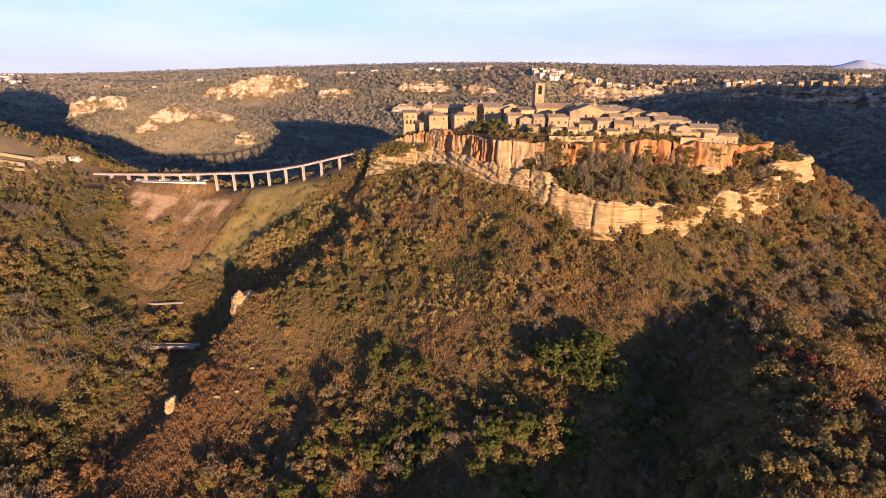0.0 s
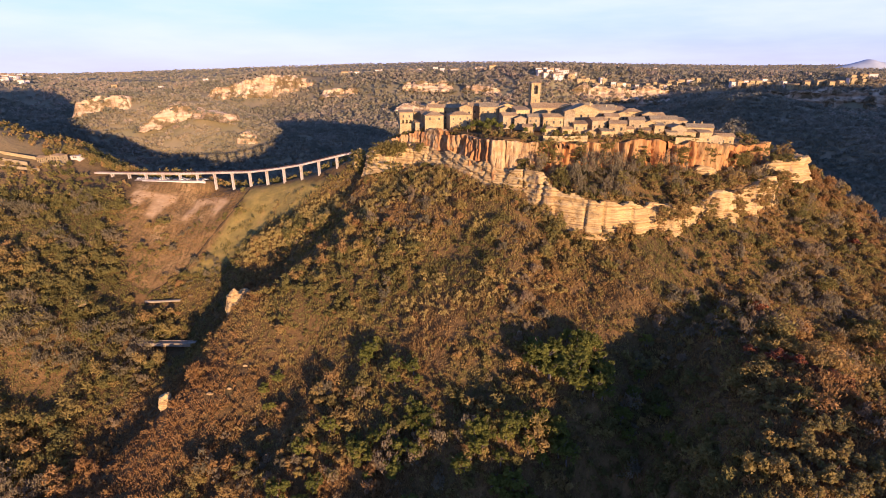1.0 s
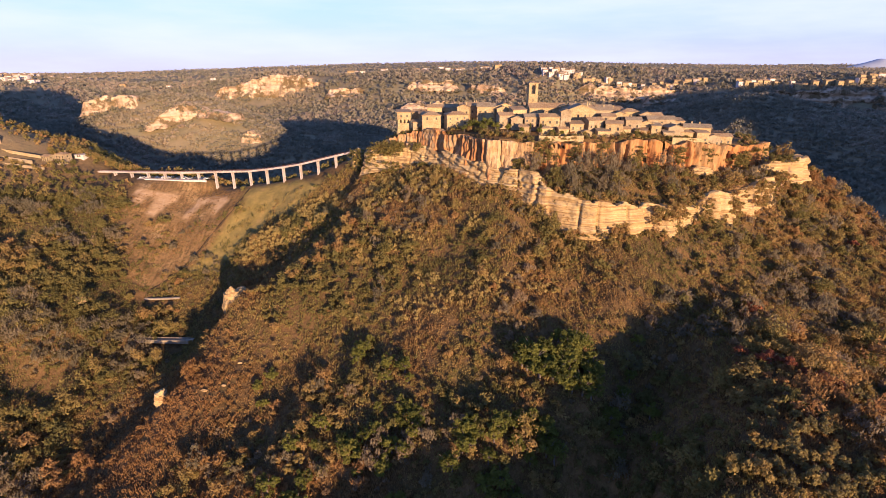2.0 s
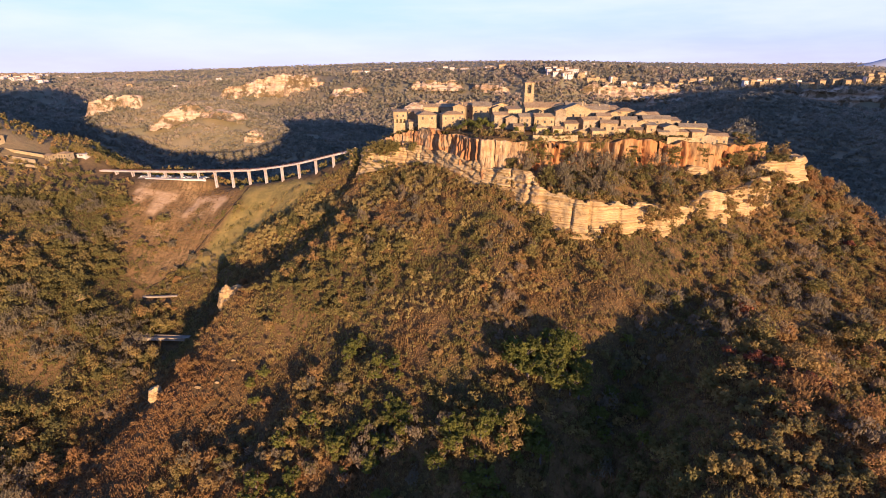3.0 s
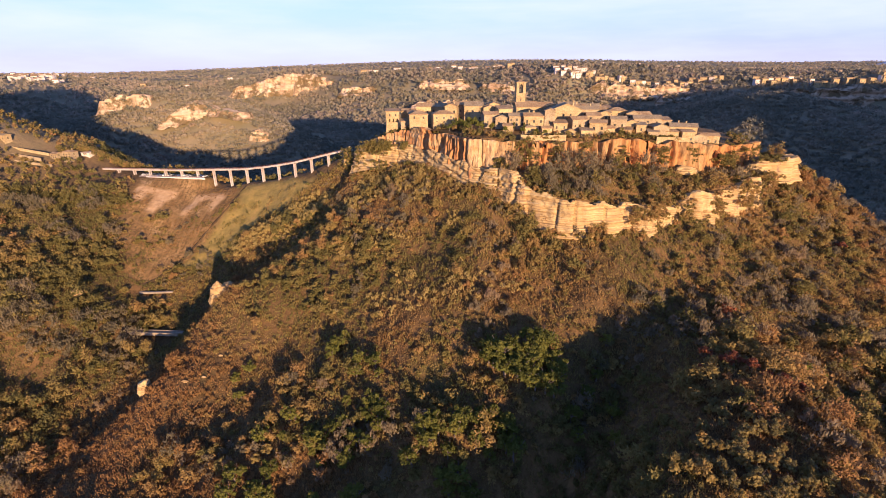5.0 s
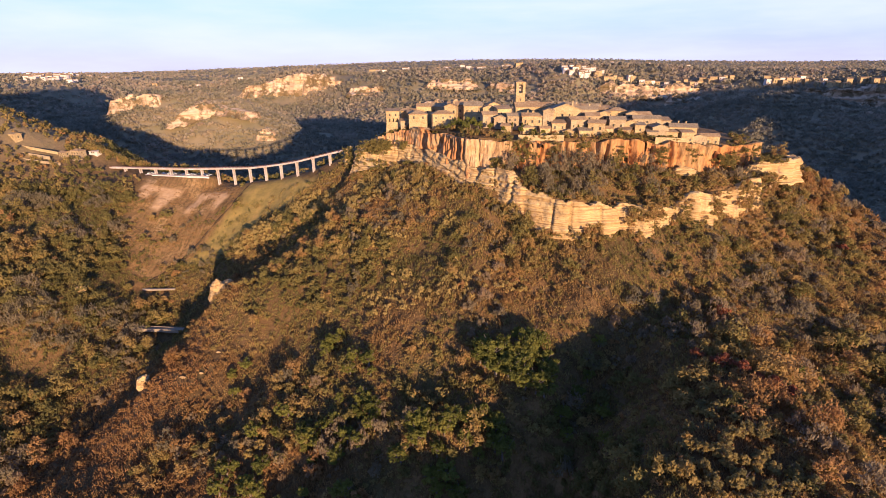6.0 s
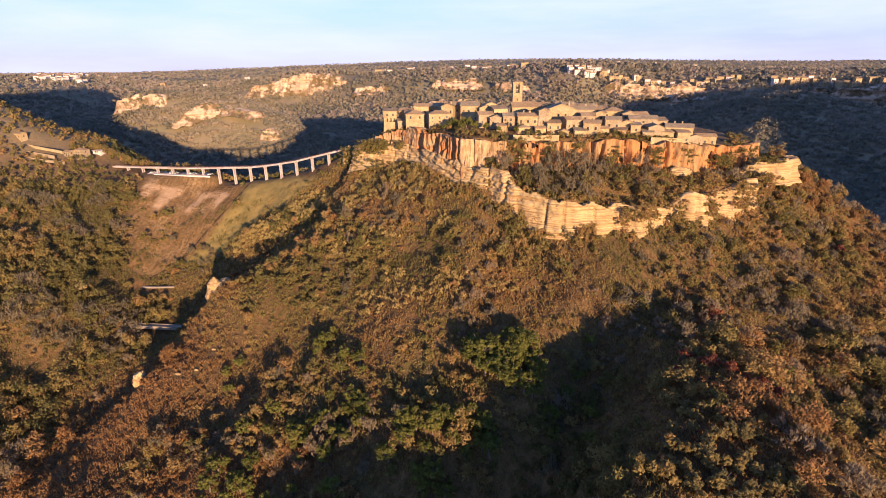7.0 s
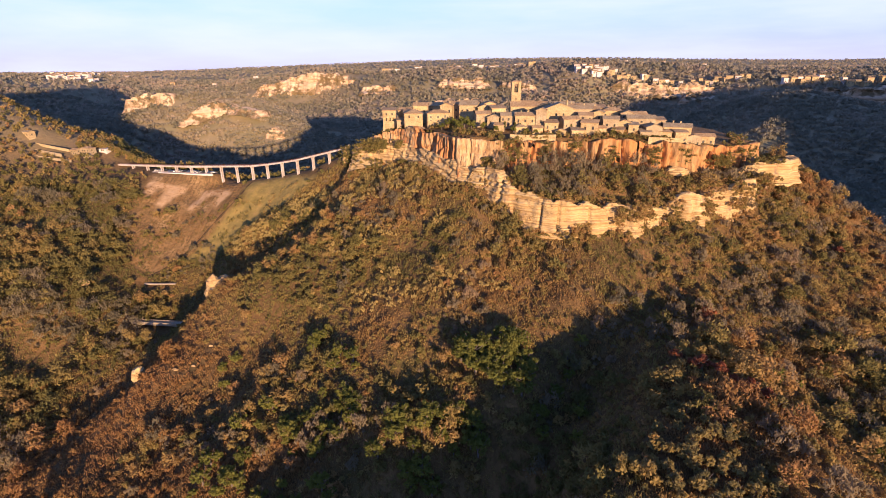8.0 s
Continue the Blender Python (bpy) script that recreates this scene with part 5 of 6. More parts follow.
grove(-75, 187, 6, 9, 5, (1, 0), 0.9, 1.3)      # oaks along the foot of the ridge and up the slope
grove(-31, 197, 7, 8, 6, GREEN, 1.0, 1.4)
grove(30, 128, 12, 10, 8, GREEN)
grove(112, 120, 22, 20, 62, AUTUMN, 0.7, 1.15, True)     # the spur
grove(136, 100, 18, 13, 18, AUTUMN, 0.7, 1.15)
grove(150, 140, 18, 20, 18, AUTUMN, 0.7, 1.15)
grove(180, 160, 20, 25, 10, (0, 3, 4, 5))
for px, py, sc in ((150, 203, 1.3), (130, 160, 1.0), (137, 157, 1.1), (125, 166, 0.9), (145, 150, 1.0), (152, 144, 0.8), (120, 158, 0.8), (133, 161, 1.0), (141, 153, 0.8), (149, 147, 1.1), (236, 262, 1.0), (-176, 128, 1.1), (-195, 150, 1.2), (-208, 165, 1.1), (-172, 112, 1.0), (-232, 240, 0.8)):
    plant(6, px, py, sc * 1.25)

# tufts and clods on the bare field
x, y = scatter(-245, -145, 275, 384, 1.9, rng)
keep = (field_mask(x, y) > 0.5) & (waves(x, y, 10, 81, 3) > -0.1) & (inside(PARKING, x, y) < -2)
x, y = pick(keep, x, y)
r = 0.35 + 0.5 * rng.rand(len(x)) ** 2
stuff("field_tufts", "dry tufts and clods scattered on the bare field", "grass", LEAF_BROWN, [leaf_cloud(x, y, land(x, y), r, r * 0.8, 14, 0.2 + 0.1 * r, rng.rand(len(x)), rng, 0.4)])
# woods of the west end, behind the saddle and on the knoll
x, y = scatter(-620, 330, 350, 560, 5.2, rng)
road = np.abs(y - np.interp(x, (-290, -205, -146, -64), (392.0, 383.0, 376.5, 356.5))) < 9
keep = (slope_of(x, y) < 1.8) & (inside(LOWER, x, y) < -4) & (field_mask(x, y) < 0.3) & (meadow_mask(x, y) < 0.5) & ~((x > -288) & (x < -60) & road) & ~((x > -278) & (x < -238) & (y > 362) & (y < 392) & (rng.rand(len(x)) < 0.7)) & ~((x > -60) & (x < 240) & (y > 440)) & ~((x > -375) & (x < -293) & (y > 390) & (y < 414))
x, y = pick(keep, x, y)
r = 1.6 + 1.8 * rng.rand(len(x))
tint = np.clip(0.4 + 0.3 * waves(x, y, 50, 31, 3) + 0.2 * rng.randn(len(x)), 0, 1)
mid = [leaf_cloud(x, y, land(x, y), r, r * 1.4, 34, 0.52 + 0.1 * r, tint, rng)]
x = -335 + 140 * rng.rand(110)
y = 404 + 5 * rng.rand(110) - 0.05 * (x + 335)
r = 2.0 + 1.4 * rng.rand(110)
mid[0] = tuple(np.concatenate(p) for p in zip(mid[0], leaf_cloud(x, y, land(x, y), r, r * 1.9, 110, 0.36 + 0.05 * r, np.clip(0.45 + 0.2 * rng.randn(110), 0, 1), rng, 0.3, 9)))
x, y = scatter(300, 640, 200, 560, 7.0, rng)
x, y = pick(~((x < 330) & (y > 350)), x, y)
r = 2.6 + 2.0 * rng.rand(len(x))
mid.append(leaf_cloud(x, y, land(x, y), r, r * 1.3, 16, 1.0 + 0.15 * r, np.clip(0.4 + 0.3 * waves(x, y, 50, 31, 3) + 0.1 * rng.randn(len(x)), 0, 1), rng))
x, y = scatter(640, 1120, 420, 1020, 10.5, rng)
r = 3.4 + 3.0 * rng.rand(len(x))
mid.append(leaf_cloud(x, y, land(x, y) - 0.5, r * 1.2, r, 16, 1.4 + 0.16 * r, np.clip(0.4 + 0.3 * rng.randn(len(x)), 0, 1), rng, 0, 4, 0.3))
x, y = scatter(-1150, -800, 690, 1020, 9.0, rng)
r = 3.4 + 2.6 * rng.rand(len(x))
mid.append(leaf_cloud(x, y, land(x, y) - 0.5, r * 1.3, r, 18, 1.4 + 0.15 * r, np.clip(0.4 + 0.3 * rng.randn(len(x)), 0, 1), rng, 0, 4, 0.3))
x, y = scatter(-800, 640, 560, 1020, 7.3, rng)
keep = (waves(x, y, 60, 33, 3) > -0.9) & off_faces(x, y)
x, y = pick(keep, x, y)
r = 3.2 + 2.6 * rng.rand(len(x))
tint = np.clip(0.4 + 0.35 * waves(x, y, 70, 32, 3) + 0.12 * rng.randn(len(x)), 0, 1)
mid.append(leaf_cloud(x, y, land(x, y) - 0.8, r * 1.3, r * 0.8, 22, 1.2 + 0.14 * r, tint, rng, 0, 4, 0.3))
# growth on the ledges of the far rock faces
for line, reach, out, foot, top in FACES:
    if reach < 12 or foot is None:
        continue
    p = np.array(line, float)
    n = int(len(p) * 16)
    u = rng.rand(n)
    at_u = np.linspace(0, 1, len(p))
    x, y = np.interp(u, at_u, p[:, 0]), np.interp(u, at_u, p[:, 1]) - out - 2
    z0, z1 = np.interp(u, np.linspace(0, 1, len(foot)), foot), np.interp(u, np.linspace(0, 1, len(top)), top)
    up = rng.rand(n)
    zz = np.where(up < 0.45, z0 - 1, np.where(up > 0.75, z1 - 2, z0 + (z1 - z0) * rng.rand(n)))
    y = y + (zz - z0) / np.maximum(z1 - z0, 1) * out * 0.6
    r = (2.2 + 2.5 * rng.rand(n)) * (0.8 if y.mean() < 1000 else 1.3)
    mid.append(leaf_cloud(x, y, zz - 1.5, r, r, 18, 0.5 * r, np.clip(0.35 + 0.2 * rng.randn(n), 0, 1), rng))
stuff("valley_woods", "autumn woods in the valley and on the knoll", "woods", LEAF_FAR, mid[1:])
stuff("saddle_woods", "autumn trees on the saddle and in the valley behind it", "woods", LEAF, mid[:1])
far = []
for x0, x1, y0, y1, gap, cnt, size in ((-1500, 1500, 1020, 1750, 11.5, 10, 4.6), (-2600, 2600, 1750, 3000, 30, 10, 4.6), (-4300, 4300, 3000, 4600, 48, 7, 5.5)):
    x, y = scatter(x0, x1, y0, y1, gap, rng)
    keep = (waves(x, y, 90 + gap * 2, 41, 3) > -0.85 - 0.5 * (y < 1400)) & off_faces(x, y)
    x, y = pick(keep, x, y)
    r = size * (0.9 + 1.0 * rng.rand(len(x)))
    tint = np.clip(0.35 + 0.3 * waves(x, y, gap * 7, 42, 3) + 0.15 * rng.randn(len(x)), 0, 1)
    far_left = (x < -0.79 * y) & (y < 1800)
    x, y, r, tint = pick(~far_left | (rng.rand(len(x)) < 0.35), x, y, r, tint)
    far.append(leaf_cloud(x, y, land(x, y) + 0.5, r, r * 0.75, cnt, r * 0.46, tint, rng, 0, 4, 0.3))

x, y = scatter(175, 345, 1170, 1292, 8.5, rng)
r = 3.2 + 3.0 * rng.rand(len(x))
far.append(leaf_cloud(x, y, land(x, y), r, r * 0.9, 12, r * 0.46, np.clip(0.35 + 0.25 * rng.randn(len(x)), 0, 1), rng, 0, 4, 0.3))
# bushes and ivy on the town's rim, ledges and cliff faces
x, y = scatter(-60, 235, 262, 345, 2.1, rng)
du = inside(UPPER, x, y)
keep = (du > -1.5) & (du < 14) & (waves(x, y, 16, 51, 3) > -0.25 - 0.02 * (x > 150)) & (y < 340)
x, y, du = pick(keep, x, y, du)
r = 0.8 + 1.3 * rng.rand(len(x))
tint = np.clip(0.3 + 0.3 * rng.randn(len(x)), 0, 1)
stuff("rim_bushes", "green and brown bushes along the cliff's edge", "bushes", LEAF, [leaf_cloud(x, y, land(x, y) - 0.2, r, r * 1.2, 50, 0.3 + 0.08 * r, tint, rng)])
ivy = []
for px, py, zlo, zhi, wid, n in ((62, 273, 150, 163, 9, 90), (80, 276, 149, 161, 6, 50), (140, 281, 148, 158, 7, 50), (118, 281, 150, 158, 4, 26), (-30, 321, 146, 152, 9, 50), (178, 289, 146, 153, 10, 60), (205, 292, 148, 152, 12, 60), (48, 269, 147, 153, 6, 36), (-45, 331, 134, 147, 8, 60), (-58.5, 347, 130, 146, 7, 80), (-54, 343, 128, 147, 6, 50), (-30, 325, 149, 155, 12, 50), (-38, 326, 147, 154, 10, 80), (-24, 320.5, 149, 155, 9, 70), (-12, 317, 150, 155, 6, 34), (-30, 319.5, 136, 142, 11, 50), (-8, 309, 138, 144, 8, 44), (10, 293, 137, 143, 9, 40), (96, 280, 150, 161, 8, 50), (158, 287, 148, 157, 7, 40), (197, 302, 145, 157, 8, 70), (186, 297, 146, 153, 8, 40)):
    x, y, zz = px + rng.randn(n) * wid * 0.34, py - 0.8 + rng.randn(n) * 1.0, zlo + (zhi - zlo) * rng.rand(n)
    ivy.append(leaf_cloud(x, y, zz - 0.6, 0.9 + 0.8 * rng.rand(n), 1.0 + 0.7 * rng.rand(n), 50, 0.28 * np.ones(n), 0.05 + 0.3 * rng.rand(n), rng))
stuff("cliff_ivy", "green ivy and shrubs clinging to the tuff cliffs", "ivy", LEAF, ivy)
for px, py, sc in ((22, 308, 0.8), (27, 306, 0.9), (32, 304, 1.0), (37, 300, 0.8), (30, 298, 0.7), (44, 297, 0.75), (52, 293, 0.6), (62, 293, 0.7), (70, 291, 0.6), (18, 305, 0.6), (113, 296, 0.55), (120, 295, 0.6), (149, 295, 0.5), (75, 292, 0.55)):
    plant(0 if px < 40 else 1, px, py, sc * 1.35)
for px, py, sc in ((63, 294, 0.9), (57, 296, 0.75), (66, 297, 0.7), (96, 297, 0.7), (24, 312, 0.8)):
    plant(7, px, py, sc)
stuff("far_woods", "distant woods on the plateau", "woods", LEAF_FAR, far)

# ---- far villages ----
def cottage(x, y, w, d, h, turn, wall, label, group):
    top = new("house")
    top.matrix_basis = pose(x, y, height(x, y) + 2.5, 0, 0, turn)
    part("wall", wall_body(w, d, h, w * 0.12, "gable_x"), wall, top)
    part("roof", roof_body(w, d, h, w * 0.12, "gable_x"), ROOF, top)
    for c in (-0.25, 0.25):
        window_part(top, w * c, -d / 2, h * 0.45, "front", 1.3, 1.8)
    return tagged(top, label, "house", group)


def village(x0, y0, x1, y1, spread, n, white, label, group, big=1.0):
    for i in range(n):
        t = (i + random.random()) / n
        px, py = x0 + (x1 - x0) * t + random.uniform(-4, 4), y0 + (y1 - y0) * t + random.uniform(0, spread)
        cottage(px, py, random.uniform(9, 17) * big, random.uniform(8, 11), random.uniform(5.5, 10.5), random.uniform(-25, 25), PLASTER if random.random() < white else WALL, label, group)


random.seed(21)
village(235, 1300, 330, 1300, 45, 16, 0.65, "pale plastered house in the far village", "houses of the far village", 1.0)
village(330, 1295, 620, 1250, 45, 34, 0.25, "stone house on the far scarp", "houses of the far village", 0.95)
village(650, 1190, 960, 1130, 40, 30, 0.35, "small house on the far plateau", "houses on the far plateau")
village(-330, 1560, 150, 1500, 120, 26, 0.7, "pale farmhouse on the far plateau", "houses on the far plateau", 1.2)
for k in range(54):
    q, v = random.random(), random.random()
    py = 1300 + 400 * q
    cottage(-py * (0.93 - 0.115 * v), py, random.uniform(11, 18), random.uniform(9, 11), random.uniform(7, 11), random.uniform(-25, 25), PLASTER if random.random() < 0.9 else WALL, "white house in the western village", "houses of the western village")
village(-1400, 1750, -1270, 1720, 40, 7, 0.8, "white house in the western village", "houses of the western village")
village(-1050, 1500, -500, 1750, 60, 6, 0.7, "pale farmhouse on the far plateau", "houses on the far plateau")
village(400, 1500, 1300, 1500, 150, 14, 0.6, "pale farmhouse on the far plateau", "houses on the far plateau")

# ---- the western end of the bridge ----
random.seed(5)
house(-311, 394, 9, 7, 8.2, "hip", -10, wall=WALL_GREY, rise=1.4, floors=3, bays=3, base=126.5, chimney=1, label="stone house with a tiled roof at the bridge's end", group="houses at the bridge's end")
house(-328, 399, 7.5, 6, 4.6, wall=WALL_GREY, kind="gable_x", turn=-14, rise=1.2, floors=2, bays=3, base=127.5, label="small stone house with a tiled roof at the bridge's end", group="houses at the bridge's end")
house(-350, 404, 12, 6, 3.2, "gable_x", -18, wall=WALL, rise=1.0, base=129, floors=1, bays=4, label="long low stone house at the bridge's end", group="houses at the bridge's end")
house(-302, 402, 8, 5, 2.2, "shed", -8, rise=0.5, base=130.5, floors=1, bays=4, wall=PLASTER, roof=PLASTER, label="white flat-roofed building beside the road", group="houses at the bridge's end")


def low_wall(x0, y0, x1, y1, tall, mat, label, rise=0.0, level=None, drop=0.0):
    """A low wall that follows the ground, in lengths of about four metres."""
    top = new("low_wall")
    n = max(2, int(math.hypot(x1 - x0, y1 - y0) / 4))
    pts = [Vector((x0 + (x1 - x0) * i / n, y0 + (y1 - y0) * i / n, 0)) for i in range(n + 1)]
    for p in pts:
        p.z = height(p.x, p.y) + rise if level is None else level + (drop or 0) * (p.x - x0) / (x1 - x0)
    for a, b2 in zip(pts, pts[1:]):
        d = (b2 - a).normalized()
        side = Vector((-d.y, d.x, 0)).normalized() * 0.3
        bm = bmesh.new()
        vs = [tuple(p + side * s + Vector((0, 0, zz))) for p in (a, b2 - d * 0.03) for s, zz in ((-1, -1.5), (1, -1.5), (0.8, tall), (-0.8, tall))]
        solid(bm, vs, [(0, 1, 2, 3), (7, 6, 5, 4), (0, 4, 5, 1), (1, 5, 6, 2), (2, 6, 7, 3), (3, 7, 4, 0)])
        part("wall_length", bm, mat, top)
    return tagged(top, label, "wall")


house(-372, 400, 8, 6, 4.2, "gable_x", -16, wall=WALL, rise=1.0, base=143.5, floors=1, bays=2, label="small stone house on the terrace above the road", group="houses at the bridge's end")
low_wall(-238, 380.5, -186, 377.5, 0.9, PLASTER, "long low white wall beside the parking place", level=116.0)
low_wall(-400, 398, -332, 396, 1.0, WALL, "rough stone wall along the road", level=143.0, drop=-11.0)
low_wall(-395, 391, -335, 390, 1.4, WALL_GREY, "rough terrace wall of brown stone below the houses", level=137.5, drop=-9.0)
low_wall(-384, 385, -322, 385, 0.8, WALL_GREY, "rough terrace wall of brown stone below the houses", level=131.5, drop=-7.0)
low_wall(60, 281, 86, 284, 2.6, WALL, "old terrace wall on the cliff's edge")
low_wall(138, 288, 156, 291, 3.0, WALL, "old terrace wall on the cliff's edge")
low_wall(160, 292, 186, 300, 1.6, WALL, "old terrace wall on the cliff's edge")


def strip(name, line, width, mat, label, lift=0.15, level=None, drop=1.6):
    """A road or track laid on the ground along a plan line."""
    c = resample(line, 2.0)
    d = np.gradient(c, axis=0)
    nrm = np.stack([-d[:, 1], d[:, 0]], 1) / np.hypot(d[:, 0], d[:, 1])[:, None]
    mid_z = land(c[:, 0], c[:, 1])
    k = np.ones(7) / 7
    mid_z = np.convolve(np.pad(mid_z, 3, "edge"), k, "valid") + lift if level is None else mid_z * 0 + level
    rows = []
    for o, dz in ((-width / 2 - 0.5, -drop), (-width / 2, 0), (width / 2, 0), (width / 2 + 0.5, -drop)):
        rows.append(np.c_[c + nrm * o, mid_z + dz])
    v = np.stack(rows, 1).reshape(-1, 3)
    return tagged(new(name, mesh_from(name, v, grid_faces(len(c), 4), [mat])), label, "road", kind="structure")


ROAD_Z = (height(-180, 244) + height(-168, 244) + height(-146, 245)) / 3 + 0.5
strip("road", [(-180, 244.5), (-171, 243.5), (-150, 244), (-140, 245)], 2.8, ROAD_DUST, "narrow pale road crossing the valley floor", level=ROAD_Z, drop=1.0)
strip("track", [(-189, 277), (-181, 276), (-164, 278)], 1.6, ROAD_DUST, "pale track across the slope", level=(height(-188, 277) + height(-166, 277)) / 2 + 0.5, drop=0.8)
strip("path", [(-148, 372), (-152, 352), (-165, 325), (-176, 300), (-186, 284)], 1.6, SOIL_DARK, "dark trodden path along the field's edge", 0.3)
strip("car_park", [(-246, 387.5), (-215, 386), (-188, 382.5)], 8.0, CONCRETE, "level parking place below the bridge", level=116.6, drop=1.0)
for yy in (242.4, 245.7):
    low_wall(-179, yy, -142, yy, 0.5, ROAD_DUST, "pale concrete parapet along the valley road", level=ROAD_Z - 0.1)


def car(x, y, turn, paint):
    top = new("car")
    top.matrix_basis = pose(x, y, 116.62, 0, 0, turn)
    bm = bmesh.new()
    solid(bm, [(-2.1, -0.85, 0.3), (2.1, -0.85, 0.3), (2.1, 0.85, 0.3), (-2.1, 0.85, 0.3), (-2.05, -0.8, 0.95), (2.0, -0.8, 0.85), (2.0, 0.8, 0.85), (-2.05, 0.8, 0.95)], [(0, 1, 5, 4), (1, 2, 6, 5), (2, 3, 7, 6), (3, 0, 4, 7), (4, 5, 6, 7), (3, 2, 1, 0)])
    solid(bm, [(-1.5, -0.7, 1.42), (0.5, -0.7, 1.42), (0.5, 0.7, 1.42), (-1.5, 0.7, 1.42), (-1.4, -0.66, 1.5), (0.4, -0.66, 1.5), (0.4, 0.66, 1.5), (-1.4, 0.66, 1.5)], [(0, 1, 5, 4), (1, 2, 6, 5), (2, 3, 7, 6), (3, 0, 4, 7), (4, 5, 6, 7), (3, 2, 1, 0)])
    part("body", bm, paint, top)
    bm = bmesh.new()
    solid(bm, [(-1.95, -0.74, 0.93), (1.1, -0.74, 0.88), (1.1, 0.74, 0.88), (-1.95, 0.74, 0.93), (-1.5, -0.66, 1.42), (0.5, -0.66, 1.42), (0.5, 0.66, 1.42), (-1.5, 0.66, 1.42)], [(0, 1, 5, 4), (1, 2, 6, 5), (2, 3, 7, 6), (3, 0, 4, 7), (4, 5, 6, 7), (3, 2, 1, 0)])
    part("windows", bm, GLASS, top)
    for wx in (-1.3, 1.3):
        for wy in (-0.8, 0.8):
            bm = bmesh.new()
            bmesh.ops.create_cone(bm, cap_ends=True, segments=12, radius1=0.32, radius2=0.32, depth=0.2, matrix=pose(wx, wy, 0.32, 90))
            part("wheel", bm, DARK, top)
    return tagged(top, "parked car below the footbridge", "car", "parked cars")


PAINT = [stone("car paint " + n, [(0.3, c), (0.7, tuple(min(1, v * 1.15) for v in c))], (1, 1, 1), 0.5, 0.0) for n, c in (("white", (0.6, 0.6, 0.6)), ("blue", (0.06, 0.09, 0.2)), ("dark", (0.04, 0.04, 0.045)), ("silver", (0.35, 0.36, 0.38)))]
for m in PAINT:
    m.node_tree.nodes["Principled BSDF"].inputs["Roughness"].default_value = 0.3
GLASS, nt, b = material("car glass", 0.1)
b.inputs["Base Color"].default_value = (0.03, 0.035, 0.04, 1)
for i in range(13):
    car(-244 + i * 4.6, 387 - i * 0.35 + (i % 3) * 0.5, 80 + random.uniform(-8, 8), PAINT[(i * 7) % 4])


# ---- the far mountain ----
MOUNTAIN, nt, b = material("far mountain", 1.0)
# the blue is aerial haze painted into the mountain's colour
nt.links.new(ramp(nt, grain(nt, 0.01, 5), [(0.3, (0.30, 0.33, 0.42)), (0.7, (0.38, 0.41, 0.50))]), b.inputs["Base Color"])
mu, mv = np.meshgrid(np.linspace(-1, 1, 60), np.linspace(0, 1, 16), indexing="ij")
mz = 150 + (98 + 16 * waves(mu, mu * 0, 0.25, 61, 4)) * np.exp(-(mu / 0.5) ** 2) * np.sin(mv * math.pi / 2)
tagged(new("mountain", mesh_from("mountain", np.stack([2900 + mu * 620, 3500 + mv * 160 - mu * 200, mz], -1).reshape(-1, 3), grid_faces(60, 16), [MOUNTAIN], True)), "distant mountain on the horizon, painted haze blue", "mountain", kind="structure")


# ---- rocks ----
def outcrop(x, y, w, d, h, mat, seed, label, lift=0.0):
    """A rock standing out of the slope."""
    bm = bmesh.new()
    bmesh.ops.create_icosphere(bm, subdivisions=4, radius=1)
    for v in bm.verts:
        p = v.co.copy()
        n1 = noise.noise(p * 1.3 + Vector((seed, 0, 0))) * 0.35 + noise.noise(p * 3.5 + Vector((0, seed, 0))) * 0.16 + 0.05 * math.sin(p.z * 22 + 3 * noise.noise(p * 2))
        v.co = Vector((p.x * w, p.y * d, p.z * h)) * (1 + n1)
    me = bpy.data.meshes.new("rock")
    bm.to_mesh(me)
    bm.free()
    me.materials.append(mat)
    ob = new("rock", me)
    ob.matrix_basis = pose(x, y, height(x, y) + lift)
    return tagged(ob, label, "rock", "bare rocks on the ridge")


outcrop(-112, 242, 5, 6, 8, TUFF_PALE, 1, "pale tuff crag at the ridge's shoulder", 1.5)
outcrop(-109, 248, 5, 5, 6, TUFF_PALE, 2, "pale tuff crag at the ridge's shoulder", 0)
outcrop(-126, 188, 3, 3.5, 4.5, TUFF_PALE, 3, "pale pointed rock on the ridge's edge", 1.5)
outcrop(-104, 187, 1.6, 0.6, 0.6, TUFF_PALE, 4, "pale rock patch in brown brush", 0.5)
outcrop(-96, 190, 1.1, 0.5, 0.5, TUFF_PALE, 8, "pale rock patch in brown brush", 0.5)
outcrop(-92, 201, 1.2, 0.5, 0.5, TUFF_PALE, 9, "pale rock patch in brown brush", 0.5)
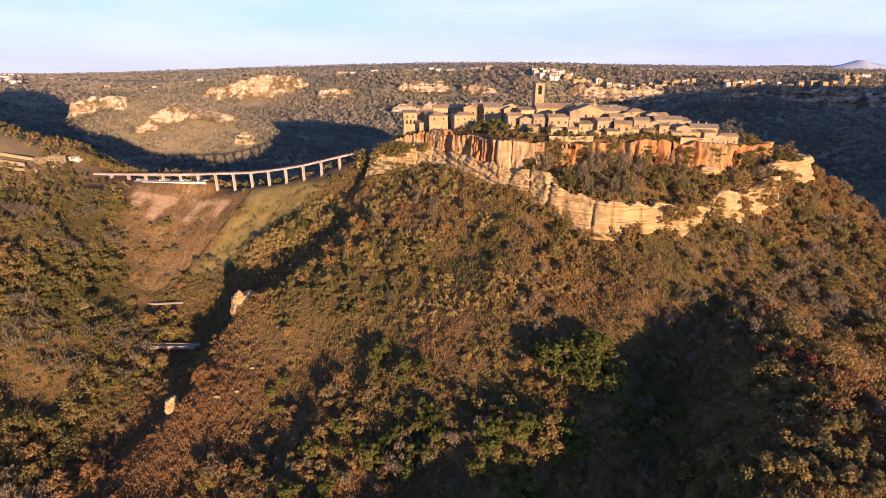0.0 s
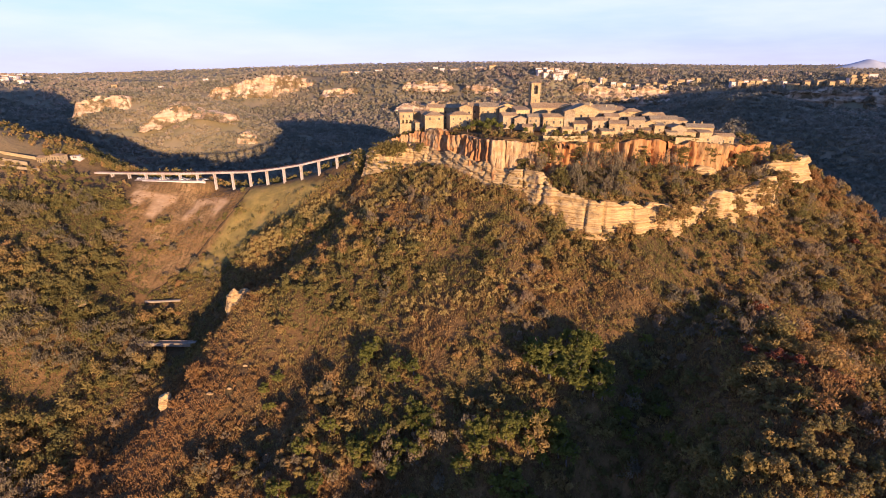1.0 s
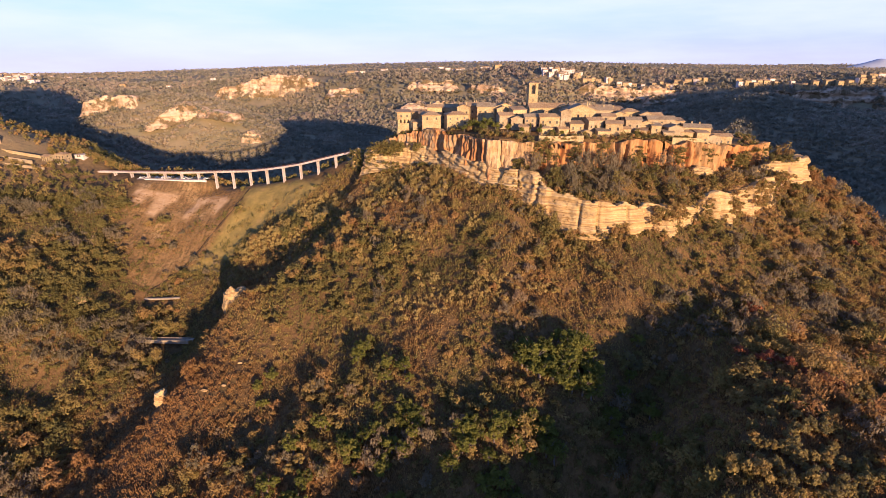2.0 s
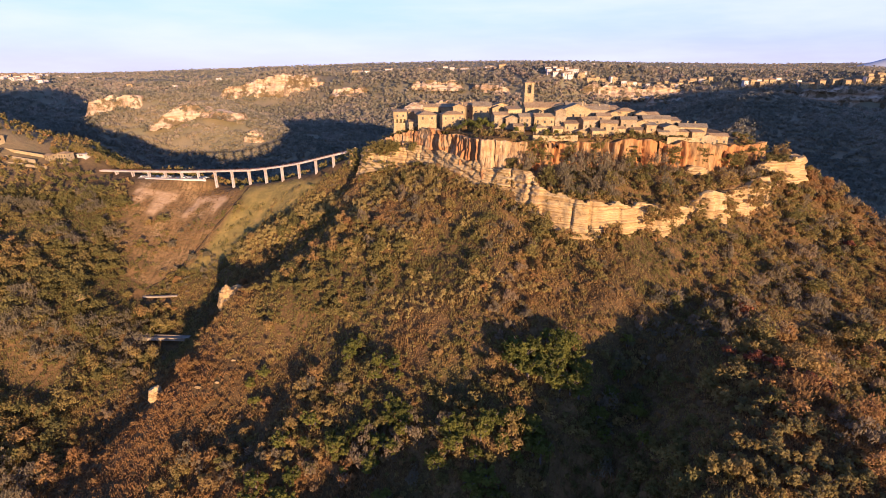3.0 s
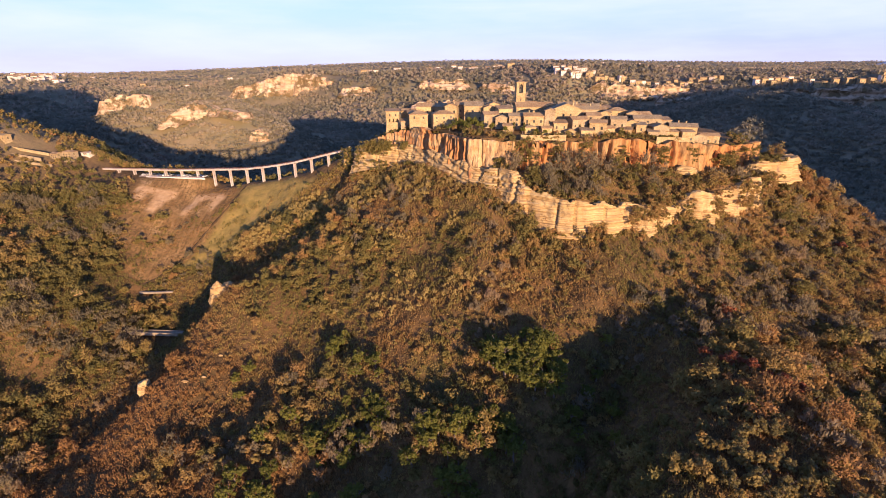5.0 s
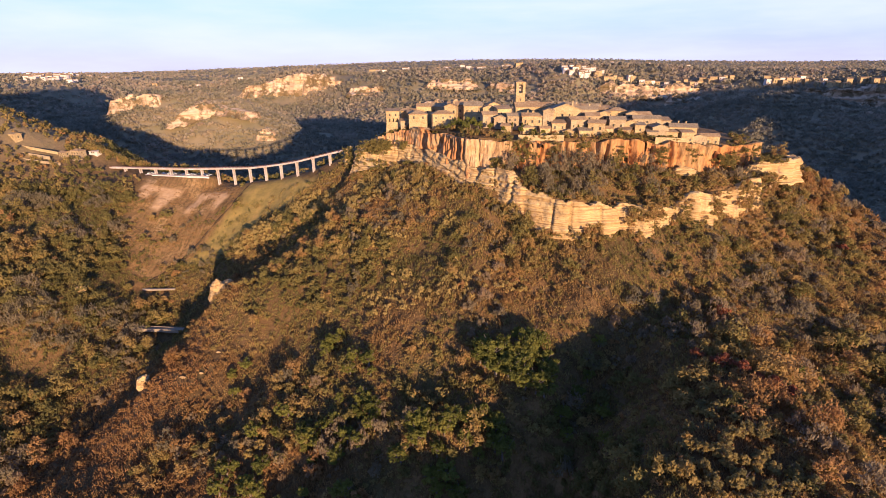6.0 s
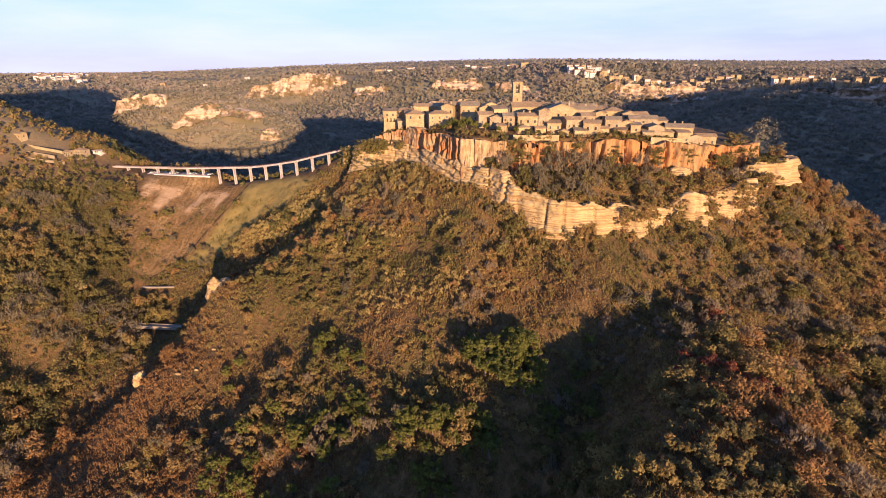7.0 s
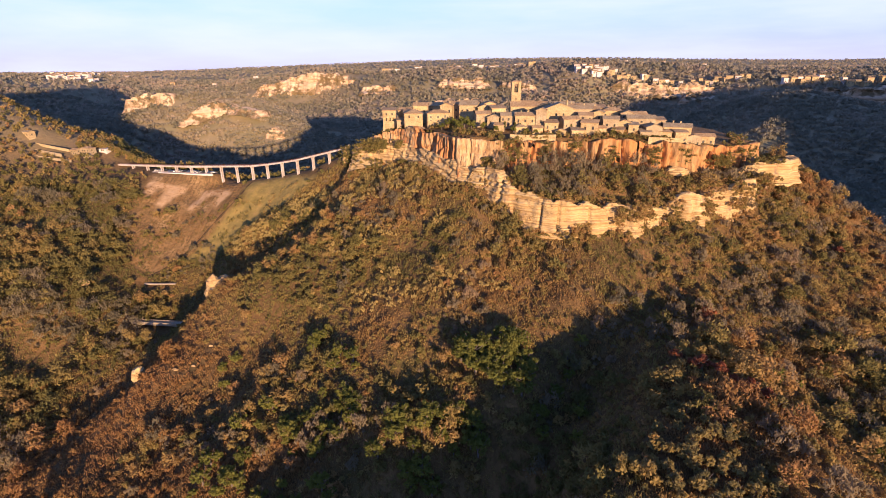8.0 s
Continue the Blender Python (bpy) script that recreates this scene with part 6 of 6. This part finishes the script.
outcrop(-207, 251, 3.2, 2.2, 2.0, TUFF_PALE, 5, "pale rock among trees on the hillside", 1)
# a rock shape standing in for a stone hut with a pale lean-to roof
outcrop(154, 280, 6.5, 2.6, 2.8, TUFF_PALE, 6, "pale boulder in place of a stone hut on the wooded ledge", 1.5)


def cave(x, y, z, w, h, turn):
    """A cave mouth in the cliff: a lip of rock round a hollow painted dark as shade."""
    top = new("cave")
    top.matrix_basis = pose(x, y, z, 0, 0, turn)
    n = 12
    arc = [(w / 2 * math.cos(math.pi * i / n) * (1 + 0.12 * noise.noise(Vector((i * 0.7, x, 0)))), h * math.sin(math.pi * i / n) ** 0.7 * (1 + 0.12 * noise.noise(Vector((i * 0.9, y, 4))))) for i in range(n + 1)]
    bm = bmesh.new()
    rings = [[bm.verts.new((u * k, yy, v * k)) for u, v in arc] for k, yy in ((1.35, 1.5), (1.12, -0.5), (1.0, -0.1), (0.85, 2.6))]
    for a, b2 in zip(rings, rings[1:]):
        for i in range(n):
            bm.faces.new((a[i], a[i + 1], b2[i + 1], b2[i]))
    bmesh.ops.recalc_face_normals(bm, faces=bm.faces[:])
    part("lip", bm, TUFF_ORANGE, top)
    bm = bmesh.new()
    back = [bm.verts.new((u * 0.98, 0.35, v * 0.98)) for u, v in arc]
    deep = bm.verts.new((0, 2.8, h * 0.3))
    for i in range(n):
        bm.faces.new((back[i], back[i + 1], deep))
    part("hollow", bm, CAVE_SHADE, top, "dark hollow with the cave's shade painted on")
    return tagged(top, "dark cave mouth in the orange tuff cliff", "cave", "caves in the cliff")


# near-black rock: the shade inside the caves is put into the colour
CAVE_SHADE = stone("rock painted as cave shade", [(0.3, (0.012, 0.009, 0.007)), (0.7, (0.04, 0.028, 0.02))], (1, 1, 1), 0.8, 0.5)
for px, py, pz, w, h, turn in ((120, 280.6, 149.6, 4.6, 4.2, 4), (67, 275, 158.5, 2.4, 2.6, 6), (73, 275.5, 158, 2.0, 2.2, 6), (176, 291.5, 149.5, 3.0, 4.0, 18)):
    cave(px, py, pz, w, h, turn)
outcrop(-58.5, 352, 4.2, 6, 8, TUFF_PALE, 7, "rock pillar at the bridge's end, grown over with bushes", 1.5)
